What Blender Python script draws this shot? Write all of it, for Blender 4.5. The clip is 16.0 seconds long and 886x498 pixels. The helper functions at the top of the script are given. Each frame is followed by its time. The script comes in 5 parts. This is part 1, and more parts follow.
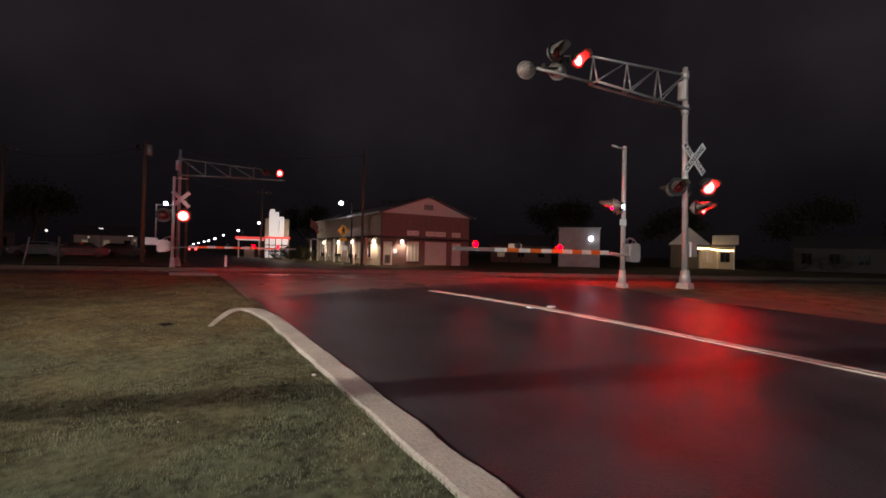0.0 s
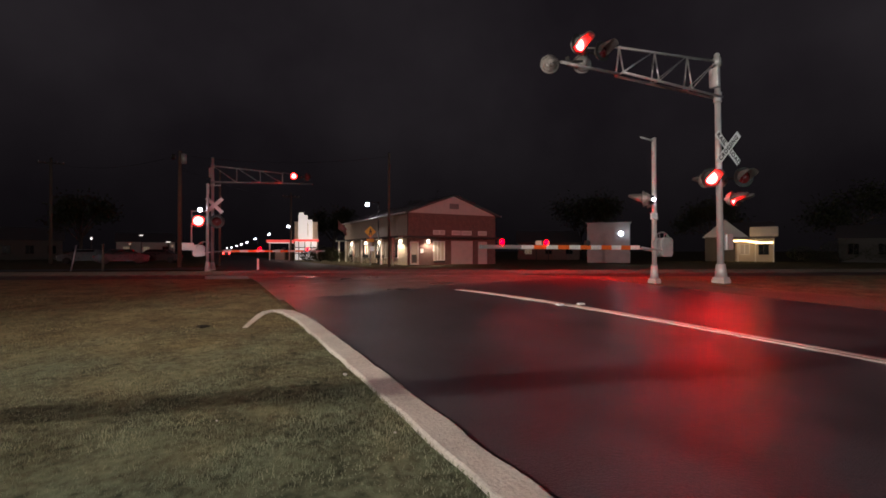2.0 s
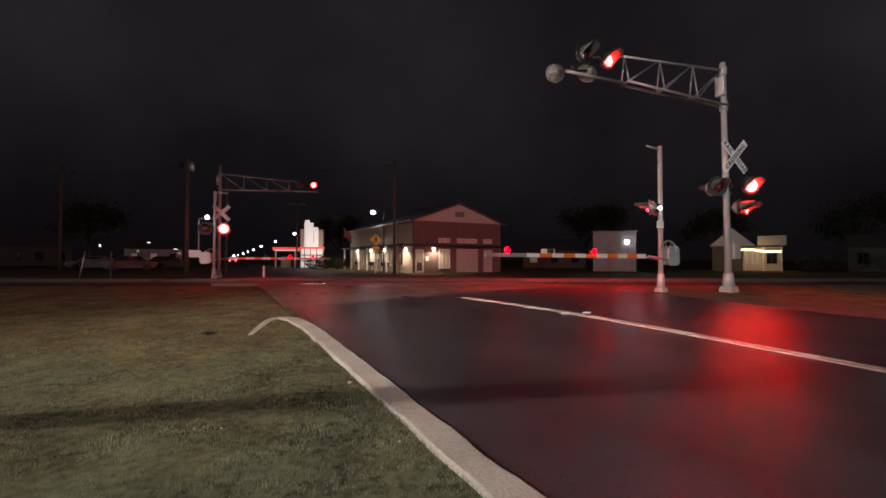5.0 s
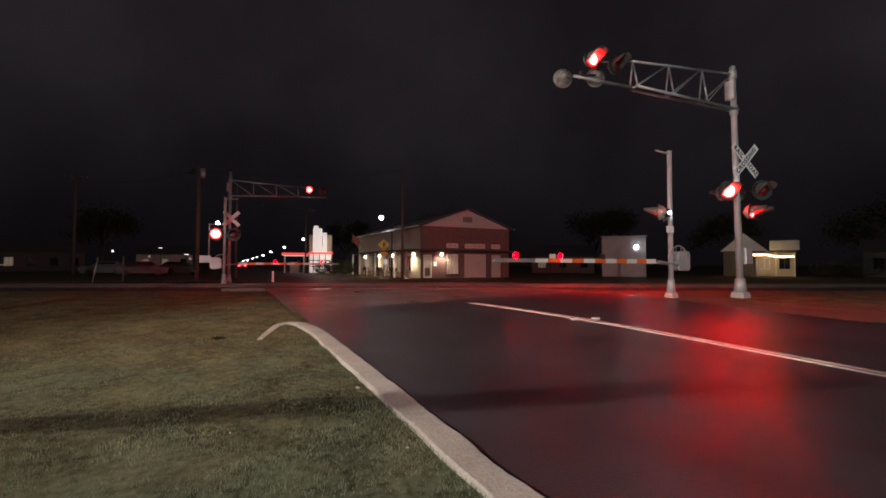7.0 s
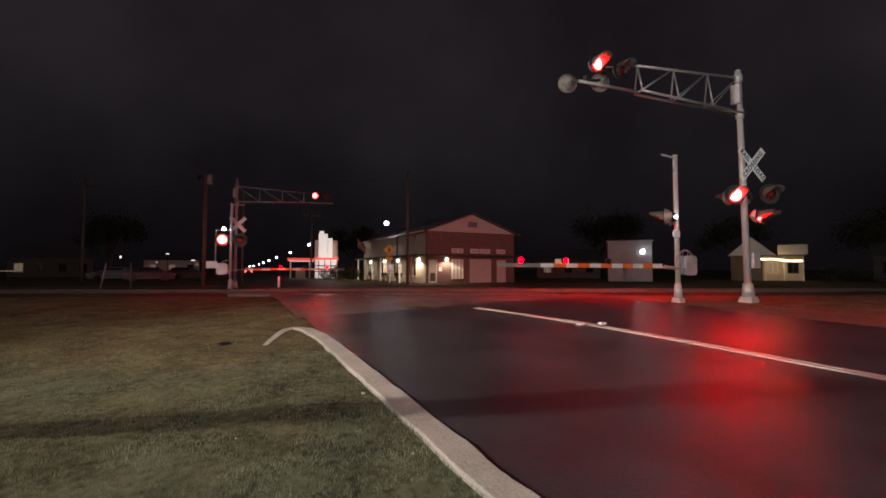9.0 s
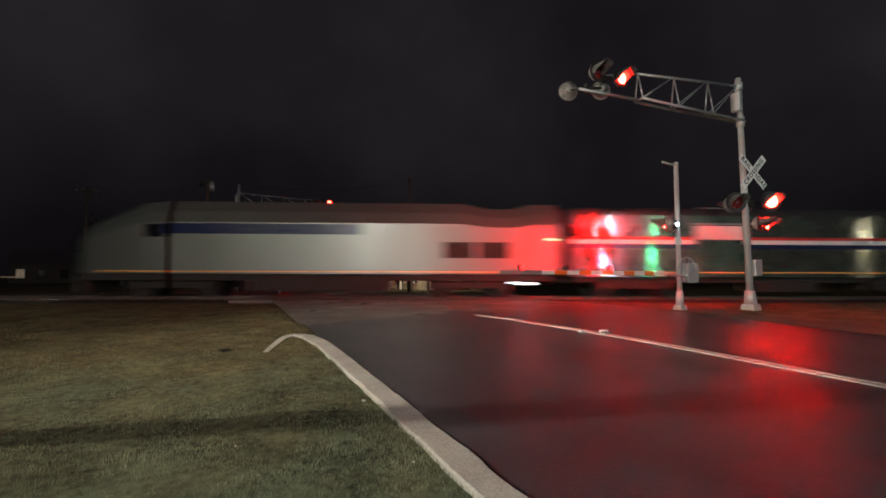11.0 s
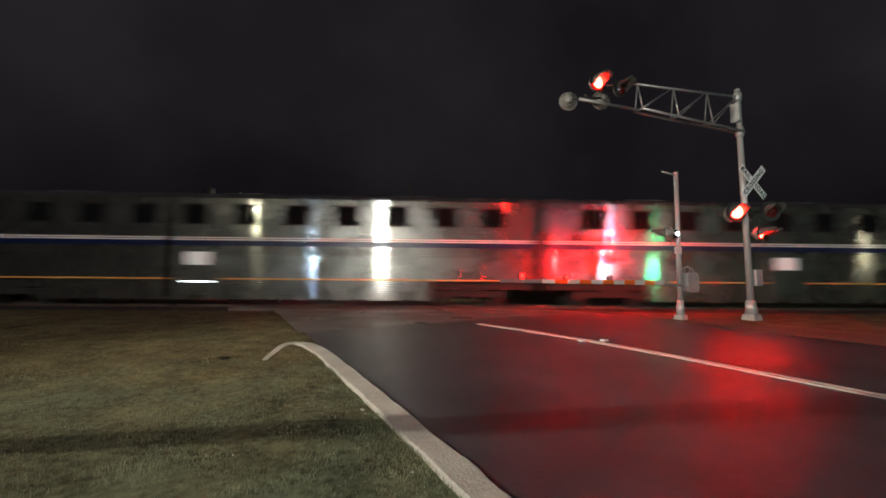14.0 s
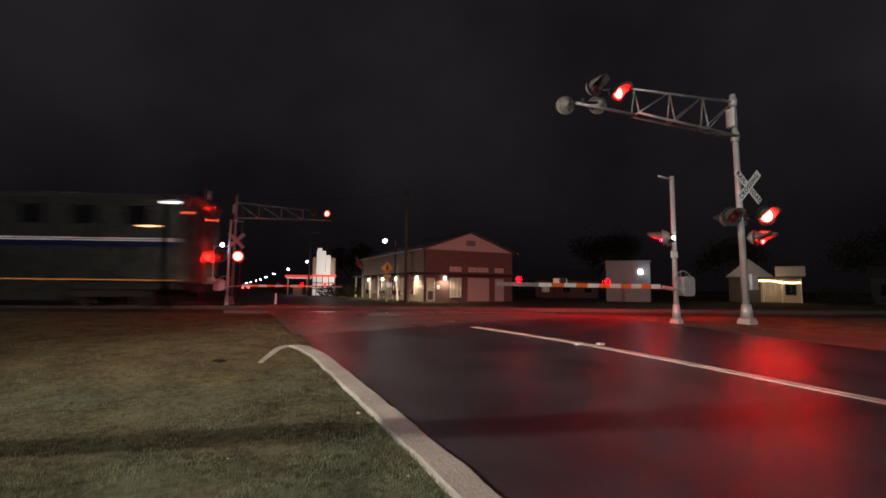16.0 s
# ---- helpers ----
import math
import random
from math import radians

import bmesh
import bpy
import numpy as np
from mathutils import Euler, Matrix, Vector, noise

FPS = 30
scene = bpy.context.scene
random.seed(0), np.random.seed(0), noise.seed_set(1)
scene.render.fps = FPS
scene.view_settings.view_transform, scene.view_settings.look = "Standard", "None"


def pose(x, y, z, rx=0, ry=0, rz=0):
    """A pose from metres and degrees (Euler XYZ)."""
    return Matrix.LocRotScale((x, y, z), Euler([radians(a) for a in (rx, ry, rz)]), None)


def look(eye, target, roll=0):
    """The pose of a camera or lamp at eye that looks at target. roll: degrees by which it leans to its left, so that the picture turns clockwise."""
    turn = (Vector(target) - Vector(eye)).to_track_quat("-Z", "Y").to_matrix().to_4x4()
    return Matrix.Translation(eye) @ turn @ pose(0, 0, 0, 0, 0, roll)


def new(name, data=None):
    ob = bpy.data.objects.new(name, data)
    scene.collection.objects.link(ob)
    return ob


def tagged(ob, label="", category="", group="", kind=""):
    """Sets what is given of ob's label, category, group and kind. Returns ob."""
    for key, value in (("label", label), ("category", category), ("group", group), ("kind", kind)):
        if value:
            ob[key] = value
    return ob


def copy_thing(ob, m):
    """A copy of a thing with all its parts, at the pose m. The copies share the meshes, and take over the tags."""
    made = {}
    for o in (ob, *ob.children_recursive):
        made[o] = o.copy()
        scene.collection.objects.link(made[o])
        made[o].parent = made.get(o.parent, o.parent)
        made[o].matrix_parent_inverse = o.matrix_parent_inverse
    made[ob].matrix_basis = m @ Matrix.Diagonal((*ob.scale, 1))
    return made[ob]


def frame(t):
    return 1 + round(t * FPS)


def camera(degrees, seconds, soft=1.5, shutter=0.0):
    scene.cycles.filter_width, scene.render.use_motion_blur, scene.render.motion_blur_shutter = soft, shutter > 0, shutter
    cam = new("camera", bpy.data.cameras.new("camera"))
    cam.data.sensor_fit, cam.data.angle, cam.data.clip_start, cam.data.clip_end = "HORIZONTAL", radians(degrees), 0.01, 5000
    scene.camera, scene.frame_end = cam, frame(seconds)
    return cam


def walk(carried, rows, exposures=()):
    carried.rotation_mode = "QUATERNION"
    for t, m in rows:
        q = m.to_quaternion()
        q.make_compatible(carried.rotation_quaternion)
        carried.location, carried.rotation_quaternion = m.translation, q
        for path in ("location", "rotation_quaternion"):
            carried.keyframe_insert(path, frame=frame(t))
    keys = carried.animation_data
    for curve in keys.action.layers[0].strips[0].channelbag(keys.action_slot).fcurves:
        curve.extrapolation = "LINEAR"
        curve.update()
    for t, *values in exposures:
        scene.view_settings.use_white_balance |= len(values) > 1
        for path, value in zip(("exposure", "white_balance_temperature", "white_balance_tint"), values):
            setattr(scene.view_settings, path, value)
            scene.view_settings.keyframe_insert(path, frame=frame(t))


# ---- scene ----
# ---- camera: stands on the verge, pans and tilts slightly in the hand ----
cam = camera(90.25, 16.0, soft=1.7, shutter=0.6)
EYE = (0.0, 0.0, 1.45)
TURNS = (
    (0, -32.09, 0.48, 1.28), (0.5, -31.40, 0.41, 0.67), (1, -30.44, 0.39, 0.18), (1.5, -29.30, 0.40, 0.12),
    (2, -28.67, 0.30, 0.00), (2.5, -28.42, 0.37, 0.11), (3, -28.50, 0.56, 0.29), (3.5, -28.55, 0.71, 0.29),
    (4, -28.39, 0.91, 0.29), (6.5, -27.29, 1.86, 0.11), (7, -26.95, 2.01, 0.18), (7.5, -26.63, 2.18, 0.11),
    (8, -26.50, 2.30, 0.10), (8.5, -26.43, 2.47, 0.11), (9, -26.28, 2.67, 0.05), (11.5, -26.09, 3.82, 0.16),
    (12, -26.04, 4.07, 0.16), (12.5, -26.07, 4.21, 0.25), (13, -26.06, 4.31, 0.27), (13.5, -26.07, 4.51, 0.34),
    (14, -26.09, 4.65, 0.44), (14.5, -26.20, 4.76, 0.47), (15, -26.24, 4.80, 0.53), (15.5, -26.33, 4.96, 0.54),
    (16, -26.49, 5.05, 0.63),)
PATH = []
for t, yaw, pitch, roll in TURNS:
    a, b = radians(yaw), radians(pitch)
    way = Vector((-math.sin(a) * math.cos(b), math.cos(a) * math.cos(b), math.sin(b)))
    PATH.append((t, look(EYE, Vector(EYE) + way * 10, roll)))
walk(cam, PATH, exposures=((0, 0.08, 6550, 20), (1.5, 0.16, 6550, 20), (9.2, 0.14, 6550, 20), (11.3, 0.12, 6450, 9), (15.4, 0.10, 6450, 9), (16, 0.0, 6550, 17)))

# ---- night sky with town glow ----
world = bpy.data.worlds.new("night_sky")
scene.world = world
world.use_nodes = True
wt = world.node_tree
bg = wt.nodes["Background"]
coord = wt.nodes.new("ShaderNodeTexCoord")
cloud = wt.nodes.new("ShaderNodeTexNoise")
cloud.inputs["Scale"].default_value = 2.2
cloud.inputs["Detail"].default_value = 5
ramp = wt.nodes.new("ShaderNodeValToRGB")
ramp.color_ramp.elements[0].position = 0.35
ramp.color_ramp.elements[0].color = (0.0074, 0.0062, 0.0076, 1)
ramp.color_ramp.elements[1].position = 0.75
ramp.color_ramp.elements[1].color = (0.0165, 0.0148, 0.0165, 1)
wt.links.new(coord.outputs["Generated"], cloud.inputs["Vector"])
wt.links.new(cloud.outputs["Fac"], ramp.inputs["Fac"])
sep = wt.nodes.new("ShaderNodeSeparateXYZ")
lift = wt.nodes.new("ShaderNodeMapRange")
lift.inputs["From Min"].default_value, lift.inputs["From Max"].default_value = 0.0, 0.35
lift.inputs["To Min"].default_value, lift.inputs["To Max"].default_value = 0.35, 1.15
shade = wt.nodes.new("ShaderNodeVectorMath")
shade.operation = "SCALE"
wt.links.new(coord.outputs["Generated"], sep.inputs[0])
wt.links.new(sep.outputs["Z"], lift.inputs["Value"])
wt.links.new(ramp.outputs["Color"], shade.inputs[0])
wt.links.new(lift.outputs[0], shade.inputs["Scale"])
wt.links.new(shade.outputs["Vector"], bg.inputs["Color"])
bg.inputs["Strength"].default_value = 0.92

# ---- lamps of the place ----
def lamp(name, kind, at, power, colour, size=0.12, target=None, blend=0.6, cone=150):
    d = bpy.data.lights.new(name, kind)
    d.energy, d.color = power, colour
    d.shadow_soft_size = size
    if kind == "SPOT":
        d.spot_size, d.spot_blend = radians(cone), blend
    ob = new(name, d)
    ob.matrix_basis = look(at, target) if target else Matrix.Translation(at)
    return ob


VERGE_LAMP = (-11.6, 7.5, 7.2)       # street lamp beside the verge, out of the picture
REAR_LAMP = (-12.4, -15.0, 7.4)        # street lamp behind the camera
lamp("street_light_verge", "SPOT", VERGE_LAMP, 8200, (1.0, 0.93, 0.76), 0.06, (13.0, 6.0, 3.5), 1.0, 76)
lamp("street_light_rear", "POINT", REAR_LAMP, 10500, (1.0, 0.95, 0.85), 0.12)
lamp("street_light_corner", "POINT", (15.1, 44.0, 6.05), 90, (0.85, 0.92, 1.0), 0.15)
BUILDING = pose(16.23, 36.17, 0.2)
for x, y in ((1.97, -0.45), (-0.45, 1.6), (-0.45, 7.1), (-0.45, 11.4), (-0.45, 16.6)):
    p = BUILDING @ Vector((x, y, 2.15))
    lamp("wall_light", "SPOT", p, 170, (1.0, 0.86, 0.62), 0.06, p + Vector((0.0, 0.02, -2.0)), 0.4, 150)
# Added fill lamp without a fixture; brightens the ground and front of the store.
lamp("store_fill", "POINT", (13.0, 58.8, 3.0), 150, (1.0, 0.92, 0.72), 0.3)
lamp("porch_light", "POINT", (55.9, 27.7, 2.5), 34, (1.0, 0.66, 0.26), 0.2)
lamp("shed_light", "POINT", (35.9, 28.5, 3.25), 14, (0.8, 0.95, 1.0), 0.08)


# ---- plan: the track runs along U, N points across it, away from the camera ----
U = Vector((0.917, -0.399, 0))
N = Vector((0.399, 0.917, 0))
TRACK = 20.7          # distance of the track's centre line
RAIL_Z = 0.5
TRACK_TURN = math.degrees(math.atan2(U.y, U.x))


def ease(a, b, v):
    v = min(1, max(0, (v - a) / (b - a)))
    return v * v * (3 - 2 * v)


def lerp(v, pts):
    for (a, p), (b, q) in zip(pts, pts[1:]):
        if v <= b:
            return p + (q - p) * max(0, (v - a)) / (b - a)
    return pts[-1][1]


def road_z(x, y):
    """Height of the paved level: a ramp up to the crossing and a gentle fall beyond."""
    s = x * N.x + y * N.y
    return lerp(s, ((0, 0), (14, 0.5), (17.35, 0.5), (17.5, 0.45), (23.9, 0.43), (24.05, 0.45), (31, 0.2), (3000, 0.2)))


def ground_z(x, y):
    s = x * N.x + y * N.y
    verge = 0.07 * (1 - ease(1.3, 1.7, x)) * (1 - ease(8.5, 12, y))
    ballast = -0.10 * ease(16, 17.5, s) * (1 - ease(23.5, 25, s))
    dips = (0.03 * noise.noise(Vector((x * 0.25, y * 0.25, 0))) + 0.022 * noise.noise(Vector((x * 0.7, y * 0.9, 4)))) * ease(0, 0.8, 1.2 - x) if x < 1.2 and s < 16 else 0
    return road_z(x, y) + verge + ballast * 0.6 + dips


def along(a, off=0.0, z=0.0):
    p = U * a + N * (TRACK + off)
    return Vector((p.x, p.y, z))


# ---- materials ----
def mat(name, base, rough=0.6, metal=0.0, tone=0.25, scale=6.0, bump=0.15, fine=60.0, glow=None, power=0.0, spec=0.5, coat=0.0, clear=0.0, vary=0.05):
    m = bpy.data.materials.new(name)
    m.use_nodes = True
    nt = m.node_tree
    b = nt.nodes["Principled BSDF"]
    b.inputs["Roughness"].default_value = rough
    b.inputs["Metallic"].default_value = metal
    b.inputs["Specular IOR Level"].default_value = spec
    b.inputs["Coat Weight"].default_value = coat
    b.inputs["Transmission Weight"].default_value = clear
    if glow:
        b.inputs["Base Color"].default_value = (*base, 1)
        b.inputs["Emission Color"].default_value = (*glow, 1)
        b.inputs["Emission Strength"].default_value = power
        return m
    tc = nt.nodes.new("ShaderNodeTexCoord")
    big = nt.nodes.new("ShaderNodeTexNoise")
    big.inputs["Scale"].default_value = scale
    big.inputs["Detail"].default_value = 6
    small = nt.nodes.new("ShaderNodeTexNoise")
    small.inputs["Scale"].default_value = fine
    small.inputs["Detail"].default_value = 4
    for n in (big, small):
        nt.links.new(tc.outputs["Object"], n.inputs["Vector"])
    add = nt.nodes.new("ShaderNodeMath")
    add.operation = "ADD"
    nt.links.new(big.outputs["Fac"], add.inputs[0])
    nt.links.new(small.outputs["Fac"], add.inputs[1])
    cr = nt.nodes.new("ShaderNodeMapRange")
    cr.inputs["From Min"].default_value = 0.6
    cr.inputs["From Max"].default_value = 1.4
    cr.inputs["To Min"].default_value = 1 - tone
    cr.inputs["To Max"].default_value = 1 + tone
    nt.links.new(add.outputs[0], cr.inputs["Value"])
    mix = nt.nodes.new("ShaderNodeVectorMath")
    mix.operation = "SCALE"
    mix.inputs[0].default_value = base
    nt.links.new(cr.outputs[0], mix.inputs["Scale"])
    nt.links.new(mix.outputs["Vector"], b.inputs["Base Color"])
    if bump:
        bp = nt.nodes.new("ShaderNodeBump")
        bp.inputs["Strength"].default_value = bump
        bp.inputs["Distance"].default_value = 0.02
        nt.links.new(small.outputs["Fac"], bp.inputs["Height"])
        nt.links.new(bp.outputs["Normal"], b.inputs["Normal"])
    rr = nt.nodes.new("ShaderNodeMapRange")
    rr.inputs["From Min"].default_value = 0.3
    rr.inputs["From Max"].default_value = 0.7
    rr.inputs["To Min"].default_value = max(0.02, rough - vary)
    rr.inputs["To Max"].default_value = min(1, rough + vary)
    nt.links.new(big.outputs["Fac"], rr.inputs["Value"])
    nt.links.new(rr.outputs[0], b.inputs["Roughness"])
    return m


asphalt = mat("damp_asphalt", (0.054, 0.047, 0.056), 0.32, tone=0.8, scale=0.9, bump=0.36, fine=68, spec=0.29, vary=0.0)
old_asphalt = mat("worn_asphalt", (0.075, 0.068, 0.066), 0.6, tone=0.35, scale=0.5, bump=0.4, fine=30)
apron_m = mat("worn_pale_asphalt", (0.14, 0.125, 0.115), 0.46, tone=0.7, scale=0.8, bump=0.5, fine=22, spec=0.40, vary=0.24)
soil = mat("dry_grass_soil", (0.125, 0.112, 0.075), 0.95, tone=0.95, scale=1.9, bump=0.8, fine=14, spec=0.15)
blade_green = mat("lawn_blades", (0.190, 0.180, 0.122), 0.90, tone=0.95, scale=2.6, bump=0, fine=9, spec=0.15)


def turf(m, green, straw):
    """Lets the grass run from green to straw in patches, drier up towards the railway; the near green is lightened in
    place of lamplight.
    """
    nt = m.node_tree
    shade = [n for n in nt.nodes if n.bl_idname == "ShaderNodeVectorMath"][0]
    tc = nt.nodes.new("ShaderNodeTexCoord")
    no = nt.nodes.new("ShaderNodeTexNoise")
    no.inputs["Scale"].default_value = 0.75
    no.inputs["Detail"].default_value = 5
    no.inputs["Roughness"].default_value = 0.65
    nt.links.new(tc.outputs["Object"], no.inputs["Vector"])
    sep = nt.nodes.new("ShaderNodeSeparateXYZ")
    nt.links.new(tc.outputs["Object"], sep.inputs[0])
    dry = nt.nodes.new("ShaderNodeMapRange")
    dry.inputs["From Min"].default_value = 1.5
    dry.inputs["From Max"].default_value = 9.0
    dry.inputs["To Min"].default_value = -0.22
    dry.inputs["To Max"].default_value = 0.25
    nt.links.new(sep.outputs["Y"], dry.inputs["Value"])
    add = nt.nodes.new("ShaderNodeMath")
    add.operation = "ADD"
    nt.links.new(no.outputs["Fac"], add.inputs[0])
    nt.links.new(dry.outputs[0], add.inputs[1])
    step = nt.nodes.new("ShaderNodeMapRange")
    step.inputs["From Min"].default_value = 0.28
    step.inputs["From Max"].default_value = 0.72
    nt.links.new(add.outputs[0], step.inputs["Value"])
    mix = nt.nodes.new("ShaderNodeMix")
    mix.data_type = "RGBA"
    mix.inputs[6].default_value = (*green, 1)
    mix.inputs[7].default_value = (*straw, 1)
    nt.links.new(step.outputs[0], mix.inputs[0])
    nt.links.new(mix.outputs[2], shade.inputs[0])


turf(soil, (0.112, 0.128, 0.080), (0.120, 0.098, 0.050))
# Near green is paler than straw, standing in for lamplight close by.
turf(blade_green, (0.200, 0.220, 0.145), (0.190, 0.158, 0.084))
sand = mat("sandy_gravel", (0.12, 0.10, 0.076), 0.95, tone=0.45, scale=0.8, bump=0.8, fine=30, spec=0.15)
dip_dark = mat("dark_dip_tone", (0.03, 0.025, 0.02), 0.95, tone=0.4, scale=9, bump=0.6, fine=50, spec=0.1)
ballast_m = mat("track_ballast", (0.05, 0.046, 0.044), 0.95, tone=0.6, scale=3, bump=1.0, fine=18, spec=0.2)
concrete = mat("kerb_concrete", (0.50, 0.465, 0.42), 0.85, tone=0.3, scale=2.5, bump=0.4, fine=40)
panel_m = mat("crossing_panel", (0.14, 0.13, 0.12), 0.8, tone=0.3, scale=2, bump=0.3, fine=30)
paint_white = mat("road_paint", (0.62, 0.58, 0.52), 0.7, tone=0.25, scale=5, bump=0.3, fine=40)
galv = mat("galvanised_steel", (0.50, 0.50, 0.50), 0.42, 0.75, tone=0.15, scale=5, bump=0.05)
silver_paint = mat("aluminium_paint", (0.55, 0.55, 0.55), 0.45, 0.4, tone=0.15, scale=4, bump=0.05)
plate_grey = mat("grey_backplate", (0.26, 0.25, 0.24), 0.55, 0.3, tone=0.2, scale=4, bump=0.05)
black = mat("black_enamel", (0.02, 0.02, 0.02), 0.5, tone=0.2, scale=4, bump=0.05)
housing_grey = mat("lamp_housing_grey", (0.30, 0.28, 0.26), 0.28, 0.2, tone=0.2, scale=6, bump=0.03)
# Black enamel made lighter, so the hood looks brightly lit by its lamp.
hood_black = mat("lightened_hood_enamel", (0.085, 0.08, 0.075), 0.4, tone=0.2, scale=4, bump=0.05)
dark_iron = mat("dark_iron", (0.035, 0.032, 0.03), 0.7, 0.3, tone=0.4, scale=3, bump=0.2)
rail_m = mat("rail_steel", (0.14, 0.11, 0.09), 0.5, 0.6, tone=0.2, scale=4, bump=0.05)
sign_white = mat("sign_white", (0.85, 0.85, 0.85), 0.5, tone=0.05, scale=3, bump=0)
sign_black = mat("sign_black", (0.015, 0.015, 0.015), 0.5, tone=0.05, bump=0)
sign_yellow = mat("sign_yellow", (0.85, 0.48, 0.03), 0.5, tone=0.05, bump=0)
stripe_orange = mat("arm_orange", (0.85, 0.16, 0.02), 0.4, tone=0.08, bump=0)
stripe_white = mat("arm_white", (0.80, 0.78, 0.74), 0.4, tone=0.08, bump=0)
lens_dark = mat("dark_red_lens", (0.10, 0.008, 0.008), 0.25, tone=0.1, bump=0, coat=0.5)
red_glow = mat("red_lamp_glow", (0.5, 0.02, 0.02), 0.5, glow=(1.0, 0.0054, 0.0028), power=440)
track_glow = mat("track_side_lamp_glow", (0.5, 0.02, 0.02), 0.5, glow=(1.0, 0.0014, 0.0018), power=3300)
far_red_glow = mat("far_red_lamp_glow", (0.5, 0.02, 0.02), 0.5, glow=(1.0, 0.0060, 0.0032), power=330)
arm_glow = mat("arm_lamp_glow", (0.5, 0.02, 0.02), 0.5, glow=(1.0, 0.0012, 0.001), power=60)
white_led = mat("white_indicator", (0.8, 0.8, 0.8), 0.5, glow=(0.75, 0.88, 1.0), power=40)
wood_pole = mat("weathered_pole", (0.10, 0.075, 0.055), 0.9, tone=0.4, scale=3, bump=0.4, fine=30)
steel = mat("stainless_side", (0.50, 0.515, 0.485), 0.10, 0.97, tone=0.12, scale=0.7, bump=0, fine=8, vary=0.02)
def brushed(m, depth):
    """Fine horizontal fluting and brushing, which draws reflections out upright."""
    nt = m.node_tree
    tc = nt.nodes.new("ShaderNodeTexCoord")
    mp = nt.nodes.new("ShaderNodeMapping")
    mp.inputs["Scale"].default_value = (0.03, 0.03, 55)
    no = nt.nodes.new("ShaderNodeTexNoise")
    no.inputs["Scale"].default_value = 1.0
    no.inputs["Detail"].default_value = 1
    bp = nt.nodes.new("ShaderNodeBump")
    bp.inputs["Strength"].default_value = 1.0
    bp.inputs["Distance"].default_value = depth
    nt.links.new(tc.outputs["Object"], mp.inputs["Vector"])
    nt.links.new(mp.outputs[0], no.inputs["Vector"])
    nt.links.new(no.outputs["Fac"], bp.inputs["Height"])
    nt.links.new(bp.outputs["Normal"], nt.nodes["Principled BSDF"].inputs["Normal"])
    ta = nt.nodes.new("ShaderNodeTangent")
    ta.direction_type = "RADIAL"
    ta.axis = "X"
    nt.links.new(ta.outputs[0], nt.nodes["Principled BSDF"].inputs["Tangent"])
    nt.nodes["Principled BSDF"].inputs["Anisotropic"].default_value = 1.0
    # part of the surface is dulled by grime and scatters widely
    clean = nt.nodes["Principled BSDF"]
    dull = nt.nodes.new("ShaderNodeBsdfPrincipled")
    dull.inputs["Roughness"].default_value = 0.33
    dull.inputs["Metallic"].default_value = 1.0
    nt.links.new(clean.inputs["Base Color"].links[0].from_socket, dull.inputs["Base Color"])
    mix = nt.nodes.new("ShaderNodeMixShader")
    patches = nt.nodes.new("ShaderNodeTexNoise")
    patches.inputs["Scale"].default_value = 0.9
    patches.inputs["Detail"].default_value = 5
    share = nt.nodes.new("ShaderNodeMapRange")
    share.inputs["From Min"].default_value, share.inputs["From Max"].default_value = 0.35, 0.65
    share.inputs["To Min"].default_value, share.inputs["To Max"].default_value = 0.14, 0.34
    nt.links.new(tc.outputs["Object"], patches.inputs["Vector"])
    nt.links.new(patches.outputs["Fac"], share.inputs["Value"])
    nt.links.new(share.outputs[0], mix.inputs[0])
    nt.links.new(clean.outputs[0], mix.inputs[1])
    nt.links.new(dull.outputs[0], mix.inputs[2])
    nt.links.new(mix.outputs[0], nt.nodes["Material Output"].inputs["Surface"])


brushed(steel, 0.0008)
steel_roof = mat("grey_roof", (0.36, 0.36, 0.36), 0.35, 0.8, tone=0.2, scale=0.8, bump=0.02)
train_white = mat("stripe_white_paint", (0.85, 0.85, 0.85), 0.3, tone=0.04, bump=0)
train_blue = mat("stripe_blue_paint", (0.008, 0.016, 0.07), 0.3, tone=0.05, bump=0)
train_red = mat("stripe_red_paint", (0.50, 0.03, 0.03), 0.3, tone=0.05, bump=0)
reflect_stripe = mat("reflective_sill_stripe", (0.95, 0.45, 0.12), 0.35, tone=0.05, bump=0)
dark_glass = mat("dark_tinted_glass", (0.008, 0.009, 0.010), 0.03, tone=0.05, bump=0, spec=0.6)
lit_window = mat("warm_lit_window", (0.6, 0.5, 0.4), 0.3, glow=(1.0, 0.72, 0.50), power=0.21)
lounge_glass = mat("lounge_window", (0.02, 0.018, 0.015), 0.05, glow=(1.0, 0.75, 0.45), power=0.035)
lit_strip = mat("ceiling_light_strip", (0.8, 0.7, 0.5), 0.3, glow=(1.0, 0.72, 0.36), power=4.0)
lit_door = mat("lit_door_window", (0.8, 0.8, 0.8), 0.3, glow=(0.92, 1.0, 0.95), power=0.17)
truck_m = mat("truck_frame", (0.03, 0.028, 0.026), 0.8, 0.2, tone=0.4, scale=3, bump=0.2)
# near-white upper half of the baggage doors
door_white = mat("white_door_upper", (0.80, 0.80, 0.77), 0.4, tone=0.06, scale=2, bump=0.02)
loco_grey = mat("locomotive_silver_paint", (0.25, 0.265, 0.245), 0.42, 0.8, tone=0.08, scale=1, bump=0.02)


